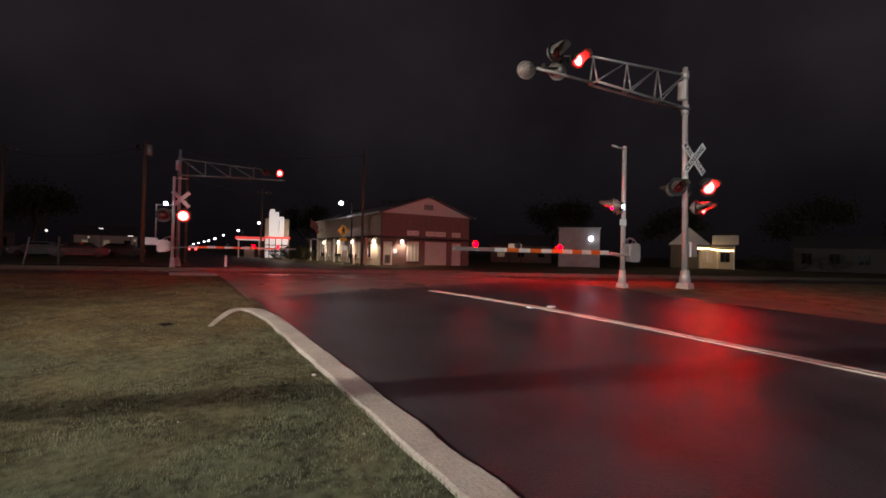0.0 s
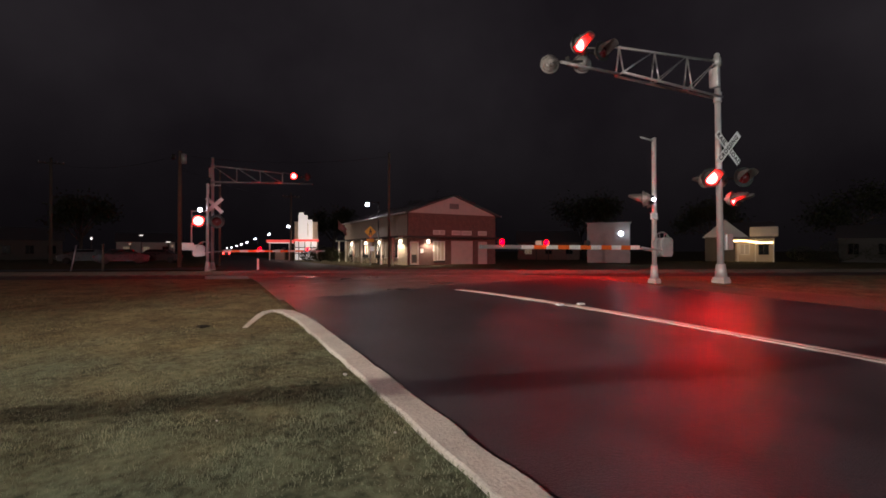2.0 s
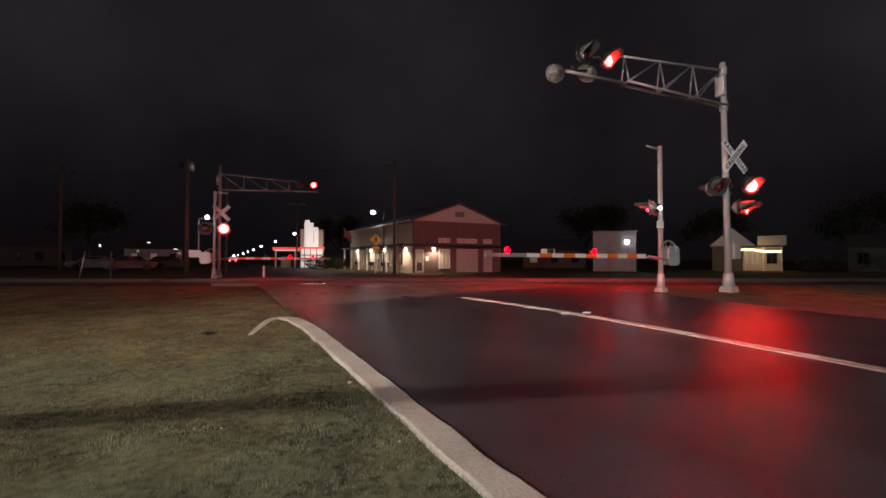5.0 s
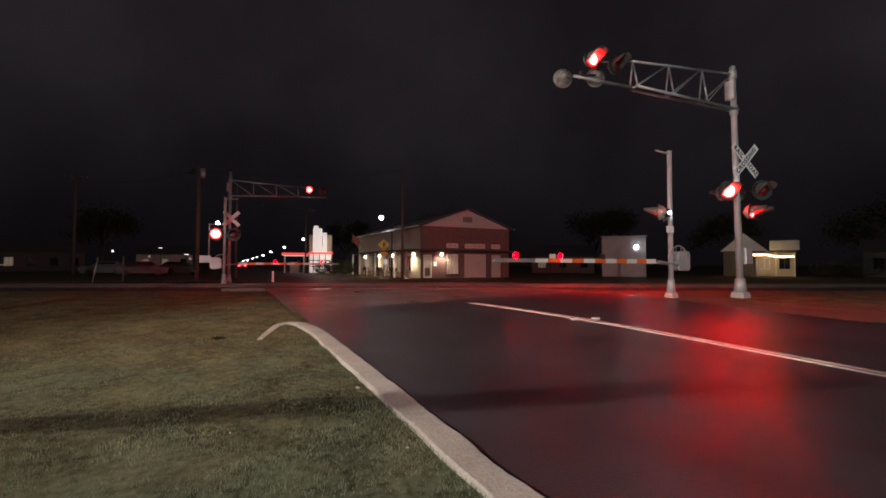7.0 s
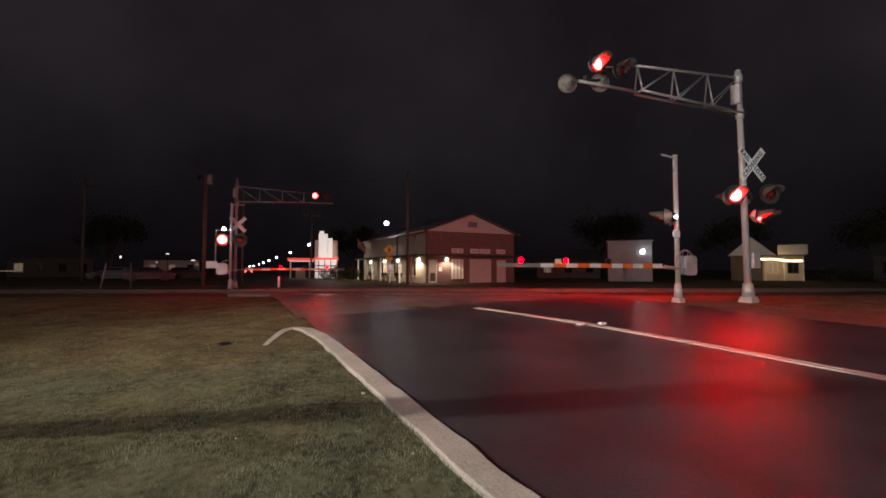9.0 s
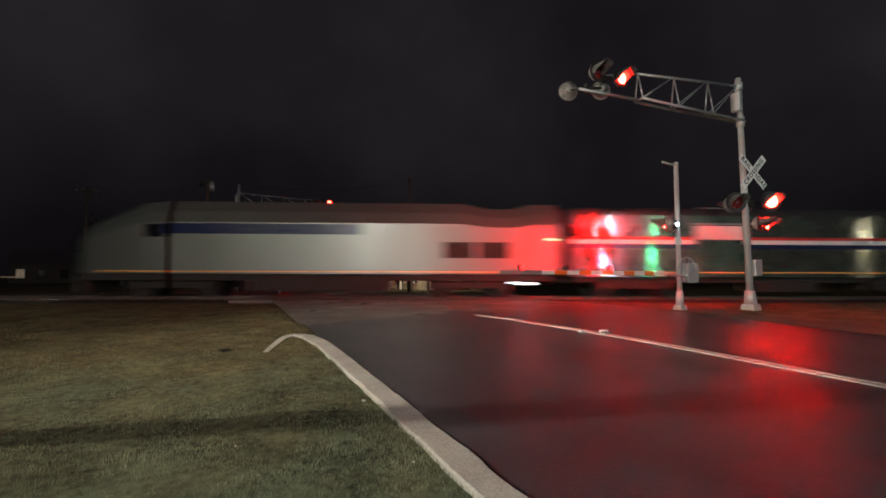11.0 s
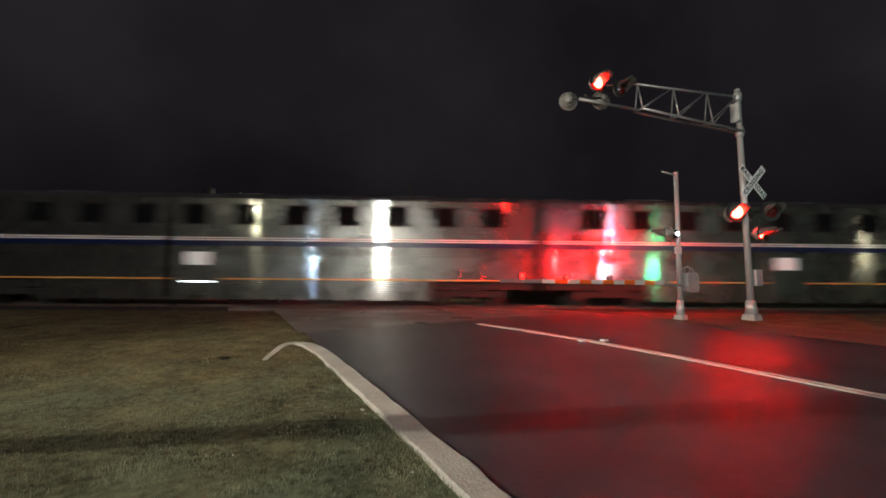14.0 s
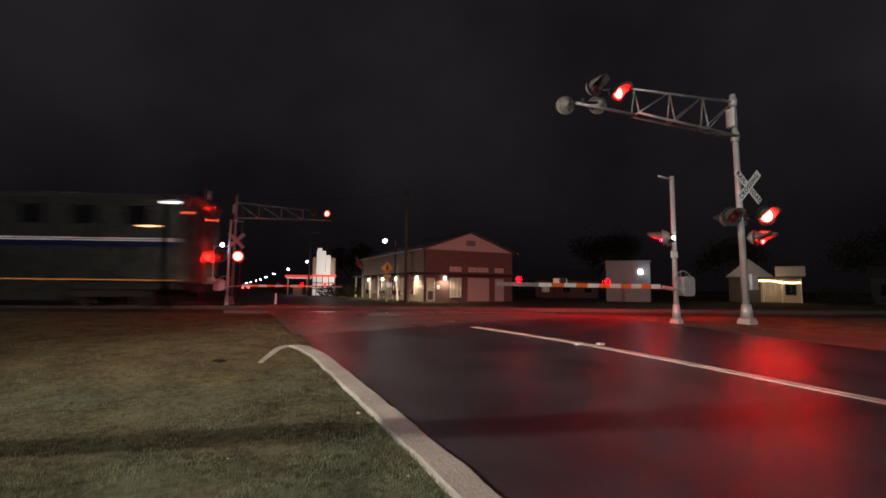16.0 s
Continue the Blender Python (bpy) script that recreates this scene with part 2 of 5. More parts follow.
# ---- mesh helpers ----
def part(name, bm, material, parent=None, label="", m=None):
    me = bpy.data.meshes.new(name)
    bm.normal_update()
    bm.to_mesh(me)
    bm.free()
    for one in (material if isinstance(material, (list, tuple)) else [material]):
        me.materials.append(one)
    ob = new(name, me)
    if parent:
        ob.parent = parent
    if m is not None:
        ob.matrix_basis = m
    if label:
        ob["label"] = label
    return ob


def thing(name, m, label, category, group="", kind=""):
    e = new(name)
    e.empty_display_size = 0.2
    e.matrix_basis = m
    return tagged(e, label, category, group, kind)


def box(bm, x0, x1, y0, y1, z0, z1, bevel=0.0, slot=0, m=None):
    g = bmesh.ops.create_cube(bm, size=1)
    vs = g["verts"]
    bmesh.ops.scale(bm, vec=(x1 - x0, y1 - y0, z1 - z0), verts=vs)
    bmesh.ops.translate(bm, vec=((x0 + x1) / 2, (y0 + y1) / 2, (z0 + z1) / 2), verts=vs)
    fs = {f for v in vs for f in v.link_faces}
    if bevel:
        es = list({e for f in fs for e in f.edges})
        r = bmesh.ops.bevel(bm, geom=es, offset=bevel, segments=2, affect="EDGES", profile=0.6)
        fs = {f for f in r["faces"]} | {f for f in fs if f.is_valid}
        vs = list({v for f in fs for v in f.verts})
    for f in fs:
        f.material_index = slot
    if m is not None:
        bmesh.ops.transform(bm, matrix=m, verts=vs)
    return bm


def rod(bm, a, b, r0, r1=None, seg=10, slot=0):
    """A round bar from a to b, tapered."""
    a, b = Vector(a), Vector(b)
    d = b - a
    g = bmesh.ops.create_cone(bm, cap_ends=True, segments=seg, radius1=r0, radius2=r0 if r1 is None else r1, depth=d.length)
    q = d.to_track_quat("Z", "Y").to_matrix().to_4x4()
    bmesh.ops.transform(bm, matrix=Matrix.Translation((a + b) / 2) @ q, verts=g["verts"])
    for f in {f for v in g["verts"] for f in v.link_faces}:
        f.material_index = slot
        f.smooth = len(f.verts) == 4
    return bm


def extrude(bm, profile, axis_from, axis_to, slots=None, caps=True, closed=True):
    """Sweep a (y, z) profile along x. slots: the material of each profile side."""
    n = len(profile)
    rings = [[bm.verts.new((x, y, z)) for y, z in profile] for x in (axis_from, axis_to)]
    for i in range(n if closed else n - 1):
        f = bm.faces.new((rings[0][i], rings[1][i], rings[1][(i + 1) % n], rings[0][(i + 1) % n]))
        if slots:
            f.material_index = slots[i]
    if caps:
        bm.faces.new(rings[0][::-1])
        bm.faces.new(rings[1])
    bmesh.ops.recalc_face_normals(bm, faces=bm.faces[:])
    return bm


def dome(bm, r, depth, seg=20, rings=4):
    """A shallow dome that faces -y."""
    prev = None
    tip = bm.verts.new((0, -depth, 0))
    for k in range(1, rings + 1):
        u = k / rings
        y = -depth * (1 - u * u)
        ring = [bm.verts.new((r * u * math.cos(2 * math.pi * i / seg), y, r * u * math.sin(2 * math.pi * i / seg))) for i in range(seg)]
        for i in range(seg):
            j = (i + 1) % seg
            f = bm.faces.new((tip, ring[i], ring[j])) if prev is None else bm.faces.new((prev[i], ring[i], ring[j], prev[j]))
            f.smooth = True
        prev = ring
    return bm


def sheet(name, xs, ys, height, material, kind="structure", label="", category="", lift=0.0):
    me = bpy.data.meshes.new(name)
    verts = [(x, y, height(x, y) + lift) for y in ys for x in xs]
    w = len(xs)
    faces = [(j * w + i, j * w + i + 1, (j + 1) * w + i + 1, (j + 1) * w + i) for j in range(len(ys) - 1) for i in range(w - 1)]
    me.from_pydata(verts, [], faces)
    me.materials.append(material)
    ob = new(name, me)
    return tagged(ob, label, category, "", kind)


def steps(a, b, d):
    n = max(1, round((b - a) / d))
    return [a + (b - a) * i / n for i in range(n + 1)]


# ---- ground, road, kerb ----
gx = [-2500, -800, -300, -120, -60] + steps(-40, -14, 2) + steps(-13, 24, 0.5) + steps(26, 60, 3) + [90, 200, 500, 1000, 2500]
gy = [-2500, -800, -200, -60, -30] + steps(-20, -6, 2) + steps(-5, 40, 0.5) + steps(43, 70, 3) + [100, 200, 500, 1000, 2500]
sheet("ground", gx, gy, ground_z, soil, label="dim dry grass and bare soil ground", category="ground", lift=-0.03)


def road_end(x):
    """Where the dark asphalt meets the paler apron of the crossing."""
    return 10.3 + 0.14 * (x - 1.6) + 0.22 * noise.noise(Vector((x * 1.3, 0, 9))) + 0.12 * noise.noise(Vector((x * 5.1, 0, 2)))


def paving(name, xs, y0, y1, n, material, label, lift):
    """A paved sheet between two edges that are functions of x."""
    me = bpy.data.meshes.new(name)
    verts = []
    for j in range(n + 1):
        for x in xs:
            y = y0(x) + (y1(x) - y0(x)) * j / n
            verts.append((x, y, road_z(x, y) + lift))
    w = len(xs)
    me.from_pydata(verts, [], [(j * w + i, j * w + i + 1, (j + 1) * w + i + 1, (j + 1) * w + i) for j in range(n) for i in range(w - 1)])
    me.materials.append(material)
    return tagged(new(name, me), label, "road", "", "structure")


paving("road", steps(1.6, 11.7, 0.1), lambda x: -60.0, road_end, 176, asphalt, "damp dark asphalt street with a pale line", 0.012)
paving("crossing_apron", steps(1.5, 11.7, 0.1), road_end, lambda x: 24.4, 36, apron_m, "paler worn asphalt apron before the railway", 0.012)
sheet("road_beyond", [1.2, 4, 7, 10.5], steps(24.4, 60, 0.8) + [100, 200, 400, 900], road_z, old_asphalt, label="grey asphalt street beyond the railway", category="road", lift=0.012)
sheet("cross_street", [-200, -60, -20, -5, 1.2], [31, 33, 36, 38.5], road_z, old_asphalt, label="worn asphalt side street", category="road", lift=0.010)
sheet("shoulder", steps(11.7, 16.5, 0.2), steps(-20, 14, 0.3), lambda x, y: road_z(x, y) + 0.02 * noise.noise(Vector((x, y, 0))) - 0.10 * ease(12.6, 15.4, x + 1.3 * noise.noise(Vector((x * 0.5, y * 0.5, 2)))), sand, label="sandy gravel road shoulder", category="shoulder", lift=0.008)


def track_sheet(name, offs, a0, a1, material, label, category, lift, zfun=None):
    me = bpy.data.meshes.new(name)
    aa = steps(a0, a1, 4)
    verts, faces = [], []
    for a in aa:
        for o, z in offs:
            p = along(a, o)
            verts.append((p.x, p.y, z + lift))
    w = len(offs)
    for j in range(len(aa) - 1):
        for i in range(w - 1):
            faces.append((j * w + i, (j + 1) * w + i, (j + 1) * w + i + 1, j * w + i + 1))
    me.from_pydata(verts, [], faces)
    me.materials.append(material)
    ob = new(name, me)
    return tagged(ob, label, category, "", "structure")


track_sheet("track_bed", ((-2.9, 0.34), (-2.0, 0.42), (2.0, 0.42), (2.9, 0.34)), -400, 700, ballast_m, "grey crushed stone railway ballast", "track bed", 0.0)

# concrete panels between and beside the rails where the street crosses
crossing = thing("crossing_deck", Matrix.Translation(along(0, 0, 0)) @ pose(0, 0, 0, 0, 0, TRACK_TURN), "grey concrete and rubber level crossing panels", "crossing", kind="structure")
for o0, o1 in ((-3.2, -0.80), (-0.64, 0.64), (0.80, 3.2)):
    for k in range(6):
        part("panel", box(bmesh.new(), -7.5 + k * 2.1, -7.5 + k * 2.1 + 2.07, o0, o1, 0.36, 0.505, 0.012), panel_m, crossing)
railway = thing("railway_track", Matrix.Translation(along(0, 0, 0)) @ pose(0, 0, 0, 0, 0, TRACK_TURN), "steel rails on ties in stone ballast", "railway track", kind="structure")
for side in (-0.72, 0.72):
    prof = [(side - 0.036, 0.52), (side + 0.036, 0.52), (side + 0.036, 0.485), (side + 0.01, 0.475), (side + 0.01, 0.40), (side + 0.07, 0.385), (side - 0.07, 0.385), (side - 0.01, 0.40), (side - 0.01, 0.475), (side - 0.036, 0.485)]
    part("rail", extrude(bmesh.new(), prof, -400, 700), rail_m, railway)
bm = bmesh.new()
for k in range(90):
    x = -30 + k * 0.55
    if not -7.8 < x < 5.2:
        box(bm, x, x + 0.22, -1.3, 1.3, 0.36, 0.44)
tagged(part("ties", bm, wood_pole, railway), kind="stuff")


def sweep(bm, pts, profile, zf):
    """Sweep a (side, height) profile along plan points; side is to the right of the way."""
    rows = []
    for i, p in enumerate(pts):
        a, b = Vector(pts[max(0, i - 1)]), Vector(pts[min(len(pts) - 1, i + 1)])
        d = (b - a).normalized()
        r = Vector((d.y, -d.x))
        rows.append([bm.verts.new((p[0] + r.x * s, p[1] + r.y * s, zf(*p) + h)) for s, h in profile])
    for a, b in zip(rows, rows[1:]):
        for i in range(len(profile) - 1):
            f = bm.faces.new((a[i], a[i + 1], b[i + 1], b[i]))
            f.smooth = True
    bm.faces.new(rows[0][::-1])
    bm.faces.new(rows[-1])
    bmesh.ops.recalc_face_normals(bm, faces=bm.faces[:])
    return bm


kerb_pts = [(1.55, y) for y in steps(-20, 0, 0.2)] + [(1.55, y) for y in steps(0.08, 7.4, 0.08)] + [(1.53, 7.8), (1.49, 8.15), (1.40, 8.5), (1.26, 8.72), (1.10, 8.78), (0.96, 8.66), (0.84, 8.40), (0.72, 8.05), (0.60, 7.65), (0.48, 7.25)]
kerb_pts = [(x + 0.035 + 0.02 * noise.noise(Vector((x, y * 1.5, 3))), y) for x, y in kerb_pts]
kerb_profile = [(-0.20, -0.12), (-0.20, 0.048), (-0.186, 0.058), (0.045, 0.058), (0.062, 0.048), (0.075, 0.012), (0.08, -0.12)]


def kerb_mesh():
    """The kerb, worn along its edges; its curled end narrows and sinks into the turf."""
    bm = bmesh.new()
    rows = []
    n = len(kerb_pts)
    for i, p in enumerate(kerb_pts):
        a, b = Vector(kerb_pts[max(0, i - 1)]), Vector(kerb_pts[min(n - 1, i + 1)])
        d = (b - a).normalized()
        r = Vector((d.y, -d.x))
        fade = ease(0, 8, n - 1 - i)
        row = []
        for k, (s, h) in enumerate(kerb_profile):
            worn = 0.018 * noise.noise(Vector((p[0] * 2, p[1] * 2.3, k // 3 * 5.0))) + 0.014 * noise.noise(Vector((p[0] * 7, p[1] * 9, k // 3 * 5.0)))
            s = (s + worn) * (0.35 + 0.65 * fade)
            row.append(bm.verts.new((p[0] + r.x * s, p[1] + r.y * s, road_z(*p) + h - 0.018 * (1 - fade) + (0.006 * noise.noise(Vector((p[0], p[1] * 3, k))) if h > 0.04 else 0))))
        rows.append(row)
    for a, b in zip(rows, rows[1:]):
        for i in range(len(kerb_profile) - 1):
            bm.faces.new((a[i], a[i + 1], b[i + 1], b[i]))
    bm.faces.new(rows[0][::-1])
    bm.faces.new(rows[-1])
    bmesh.ops.recalc_face_normals(bm, faces=bm.faces[:])
    return bm


tagged(part("kerb", kerb_mesh(), concrete), "pale worn concrete kerb with a curled end", "kerb", kind="structure")

line_pts = [(7.05, -30), (7.03, -4), (6.99, 0), (6.95, 2.5), (6.88, 5), (6.72, 7), (6.40, 8.8), (6.05, 10.2)]
lined = []
for a, b in zip(line_pts, line_pts[1:]):
    n = max(1, int(abs(b[1] - a[1]) / 0.5))
    lined += [(a[0] + (b[0] - a[0]) * i / n, a[1] + (b[1] - a[1]) * i / n) for i in range(n)]
for off in (-0.073, 0.073):
    bm = sweep(bmesh.new(), lined + [line_pts[-1]], [(off - 0.068, 0.0), (off - 0.068, 0.018), (off + 0.068, 0.018), (off + 0.068, 0.0)], road_z)
    tagged(part("centre_line", bm, paint_white), "pale worn painted road line", "road marking", kind="structure")
for x, y in ((6.50, 6.85), (6.96, 6.72)):
    bm = bmesh.new()
    box(bm, -0.07, 0.07, -0.06, 0.06, 0, 0.035, 0.012)
    marker = tagged(part("road_stud", bm, sign_white, m=Matrix.Translation((x, y, road_z(x, y) + 0.016))), "small white reflective road stud", "road stud", "road studs")


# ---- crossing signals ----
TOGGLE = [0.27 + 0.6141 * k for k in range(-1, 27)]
GLOW_PIECES = []


def signal_lamp(parent, m, phase, lit=True, r=0.15, glow=None):
    """A round lamp that faces -y: housing > backboard, hood, lens, bulb."""
    bm = bmesh.new()
    for (ya, ra), (yb, rb) in zip(((0.036, 1.42), (0.08, 1.36), (0.13, 1.16), (0.17, 0.82)), ((0.08, 1.36), (0.13, 1.16), (0.17, 0.82), (0.195, 0.35))):
        rod(bm, (0, ya, 0), (0, yb, 0), r * ra, r * rb, 20)
    rod(bm, (0, 0.19, 0), (0, 0.24, 0), r * 0.3, r * 0.25, 12)
    head = part("signal_lamp", bm, housing_grey, parent, "round crossing lamp with a grey domed housing", m)
    bm = bmesh.new()
    rod(bm, (0, 0.0, 0), (0, 0.02, 0), r * 1.62, None, 28)
    part("backboard", bm, black, head)
    bm = bmesh.new()
    rod(bm, (0, 0.021, 0), (0, 0.035, 0), r * 1.62, r * 1.55, 28)
    part("backplate", bm, plate_grey, head, "grey rear of the backboard")
    bm = bmesh.new()
    rings = []
    for k in range(15):
        a = radians(-25 + 230 * k / 14)
        c, s = math.cos(a), math.sin(a)
        ln = 0.08 + 0.32 * ease(-0.35, 0.55, s)
        rings.append([bm.verts.new((q * c, y, q * s)) for q, y in ((r * 1.12, 0), (r * 1.12, -ln), (r * 1.06, -ln), (r * 1.06, 0))])
    for a, b in zip(rings, rings[1:]):
        for i in range(3):
            bm.faces.new((a[i], b[i], b[i + 1], a[i + 1])).smooth = True
    bmesh.ops.recalc_face_normals(bm, faces=bm.faces[:])
    part("hood", bm, hood_black, head)
    part("lens", dome(bmesh.new(), r * 1.04, 0.05), lens_dark, head, "dark red glass lens")
    if lit:
        # Flashing is imitated: this glowing dome slides out past the dark lens and back.
        glow_piece = part("glow_piece", dome(bmesh.new(), r * 1.03, 0.05), glow or red_glow, head, "glowing red lamp", pose(0, 0.06, 0))
        GLOW_PIECES.append((glow_piece, phase, -0.012, 0.06))
    return head


def lamp_pair(parent, m, gap=0.38, lit=True, r=0.15, glow=None):
    """Two lamps side by side on a cross bar; the right one and the left one take turns."""
    bm = bmesh.new()
    rod(bm, (-gap, 0.2, 0), (gap, 0.2, 0), 0.03)
    rod(bm, (0, 0.2, -0.12), (0, 0.2, 0.12), 0.06)
    part("cross_bar", bm, dark_iron, parent, m=m)
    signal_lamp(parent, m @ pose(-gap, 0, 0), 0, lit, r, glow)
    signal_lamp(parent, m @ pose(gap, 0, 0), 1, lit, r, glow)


def letters(parent, word, size, m, material, name="lettering"):
    cu = bpy.data.curves.new(name, "FONT")
    cu.body, cu.size, cu.align_x, cu.align_y, cu.extrude = word, size, "CENTER", "CENTER", 0.002
    cu.space_character = 1.2
    cu.offset = 0.006
    tmp = bpy.data.objects.new("tmp", cu)
    me = bpy.data.meshes.new_from_object(tmp)
    bpy.data.objects.remove(tmp)
    me.materials.clear()
    me.materials.append(material)
    ob = new(name, me)
    ob.parent = parent
    ob.matrix_basis = m
    return ob


def crossbuck(parent, m, size=1.30, words=True):
    """Two crossed boards that face -y."""
    for k, (word, ang, y) in enumerate((((("RAIL", -0.38), ("ROAD", 0.38)), -45, 0.02), ((("CROSSING", 0.0),), 45, 0.0))):
        mm = m @ pose(0, y, 0, 0, -ang, 0)
        board = part("crossbuck_board", box(bmesh.new(), -size / 2, size / 2, 0.0, 0.012, -0.115, 0.115, 0.004), sign_white, parent, "white crossing board", mm)
        if words:
            for w, x in word:
                letters(board, w, 0.195, pose(x, -0.004, 0, 90, 0, 0), sign_black)


def foundation(parent, r=0.13, z0=0.0):
    bm = bmesh.new()
    box(bm, -r * 1.55, r * 1.55, -r * 1.55, r * 1.55, z0 - 0.15, z0 + 0.07, 0.02)
    part("footing", bm, concrete, parent, "concrete footing")
    bm = bmesh.new()
    rod(bm, (0, 0, z0 + 0.12), (0, 0, z0 + 0.55), r * 1.4, r * 1.05, 16)
    box(bm, -r * 1.4, r * 1.4, -r * 1.4, r * 1.4, z0 + 0.07, z0 + 0.13, 0.01)
    part("base_casting", bm, silver_paint, parent)


def cantilever(m, top, truss0, truss1, reach, lamps, label, lit=True, words=True, arm_yaw=0.0, buck=4.2, lamp_z=3.28, aim=-28):
    """Cantilever crossing signal at pose m; the arm reaches along local -x, lamps face -y."""
    t = thing("cantilever_signal", m, label, "crossing signal", "crossing signals")
    foundation(t, 0.13)
    bm = bmesh.new()
    rod(bm, (0, 0, 0.4), (0, 0, top), 0.10, 0.082, 16)
    rod(bm, (0, 0, top), (0, 0, top + 0.05), 0.095, 0.06, 16)
    rod(bm, (0, 0, truss0 - 0.3), (0, 0, truss0), 0.12, None, 16)
    rod(bm, (0, 0, truss1 - 0.15), (0, 0, truss1 + 0.1), 0.12, None, 16)
    part("mast", bm, silver_paint, t)
    am = pose(0, 0, 0, 0, 0, arm_yaw)
    w = 0.15
    ends = reach
    end_top = truss0 + (truss1 - truss0) * 0.86
    bm = rod(bmesh.new(), (0.1, 0, truss1), (-ends, 0, end_top), 0.042, 0.035, 8)
    part("top_chord", bm, galv, t, m=am)
    for y in (-w, w):
        bm = rod(bmesh.new(), (0.1, y * 0.6, truss0 - 0.15), (-ends, y, truss0 + 0.10), 0.042, 0.035, 8)
        part("bottom_chord", bm, galv, t, m=am)
    n = 3
    for i in range(1, n + 1):
        x = -reach * i / n + 0.03
        hi = truss1 - (truss1 - end_top) * i / n
        lo = truss0 - 0.15 + 0.25 * i / n
        for y in (-w, w):
            bm = rod(bmesh.new(), (x, y, lo), (x, 0, hi), 0.024, None, 6)
            part("upright", bm, galv, t, m=am)
            if i < n + 1:
                xp = x + reach / n - 0.06
                hp = truss1 - (truss1 - end_top) * (i - 1) / n
                bm = rod(bmesh.new(), (x, y, lo), (xp, 0, hp), 0.014, None, 6)
                part("brace", bm, galv, t, m=am)
        bm = rod(bmesh.new(), (x, -w, lo), (x, w, lo), 0.02, None, 6)
        part("spreader", bm, galv, t, m=am)
    bm = bmesh.new()
    box(bm, -0.22, -0.06, -0.14, 0.14, truss0 + 0.15, truss0 + 0.75, 0.02)
    part("junction_box", bm, silver_paint, t)
    bm = bmesh.new()
    rod(bm, (-reach, 0, truss0 + 0.10), (-reach - 2.0, 0, truss0 + 0.18), 0.04, None, 10)
    rod(bm, (-reach, 0, truss0 + 0.85), (-reach - 1.6, 0, truss0 + 0.6), 0.02, None, 8)
    part("lamp_arm", bm, galv, t, m=am)
    for lm in lamps:
        lamp_pair(t, am @ lm, 0.45, lit, 0.165, far_red_glow if aim == 0 else None)
    if aim == 0:
        lamp_pair(t, pose(0.0, 0.30, lamp_z, 0, 0, 180), 0.42, lit, 0.17)
        crossbuck(t, pose(0.10, -0.16, buck), 1.30, words)
        return t
    lamp_pair(t, pose(-0.04, -0.28, lamp_z, 0, 0, aim), 0.52, lit, 0.19)
    lamp_pair(t, pose(0.22, 0.34, lamp_z, 0, 0, 180 + aim * 0.6), 0.31, lit, 0.15, track_glow)
    lamp_pair(t, pose(0.28, -0.35, lamp_z - 0.68, 0, 0, 14), 0.34, lit, 0.15)
    crossbuck(t, pose(-0.02, -0.32, buck, 0, 0, aim * 0.35), 1.30, words)
    bm = bmesh.new()
    box(bm, 0.1, 0.45, -0.16, 0.16, 1.0, 1.5, 0.02)
    part("control_box", bm, silver_paint, t)
    return t


def plate(w, h, y0, y1, x, z, r=0.12):
    """A plate with round corners, w wide and h high, between y0 and y1."""
    bm = bmesh.new()
    pts = []
    for cx, cz, a0 in ((w / 2 - r, h / 2 - r, 0), (-w / 2 + r, h / 2 - r, 90), (-w / 2 + r, -h / 2 + r, 180), (w / 2 - r, -h / 2 + r, 270)):
        for k in range(5):
            a = radians(a0 + 22.5 * k)
            pts.append((x + cx + r * math.cos(a), z + cz + r * math.sin(a)))
    front = [bm.verts.new((px, y0, pz)) for px, pz in pts]
    back = [bm.verts.new((px, y1, pz)) for px, pz in pts]
    bm.faces.new(front)
    bm.faces.new(back[::-1])
    for i in range(len(pts)):
        j = (i + 1) % len(pts)
        bm.faces.new((front[i], back[i], back[j], front[j]))
    bmesh.ops.recalc_face_normals(bm, faces=bm.faces[:])
    return bm


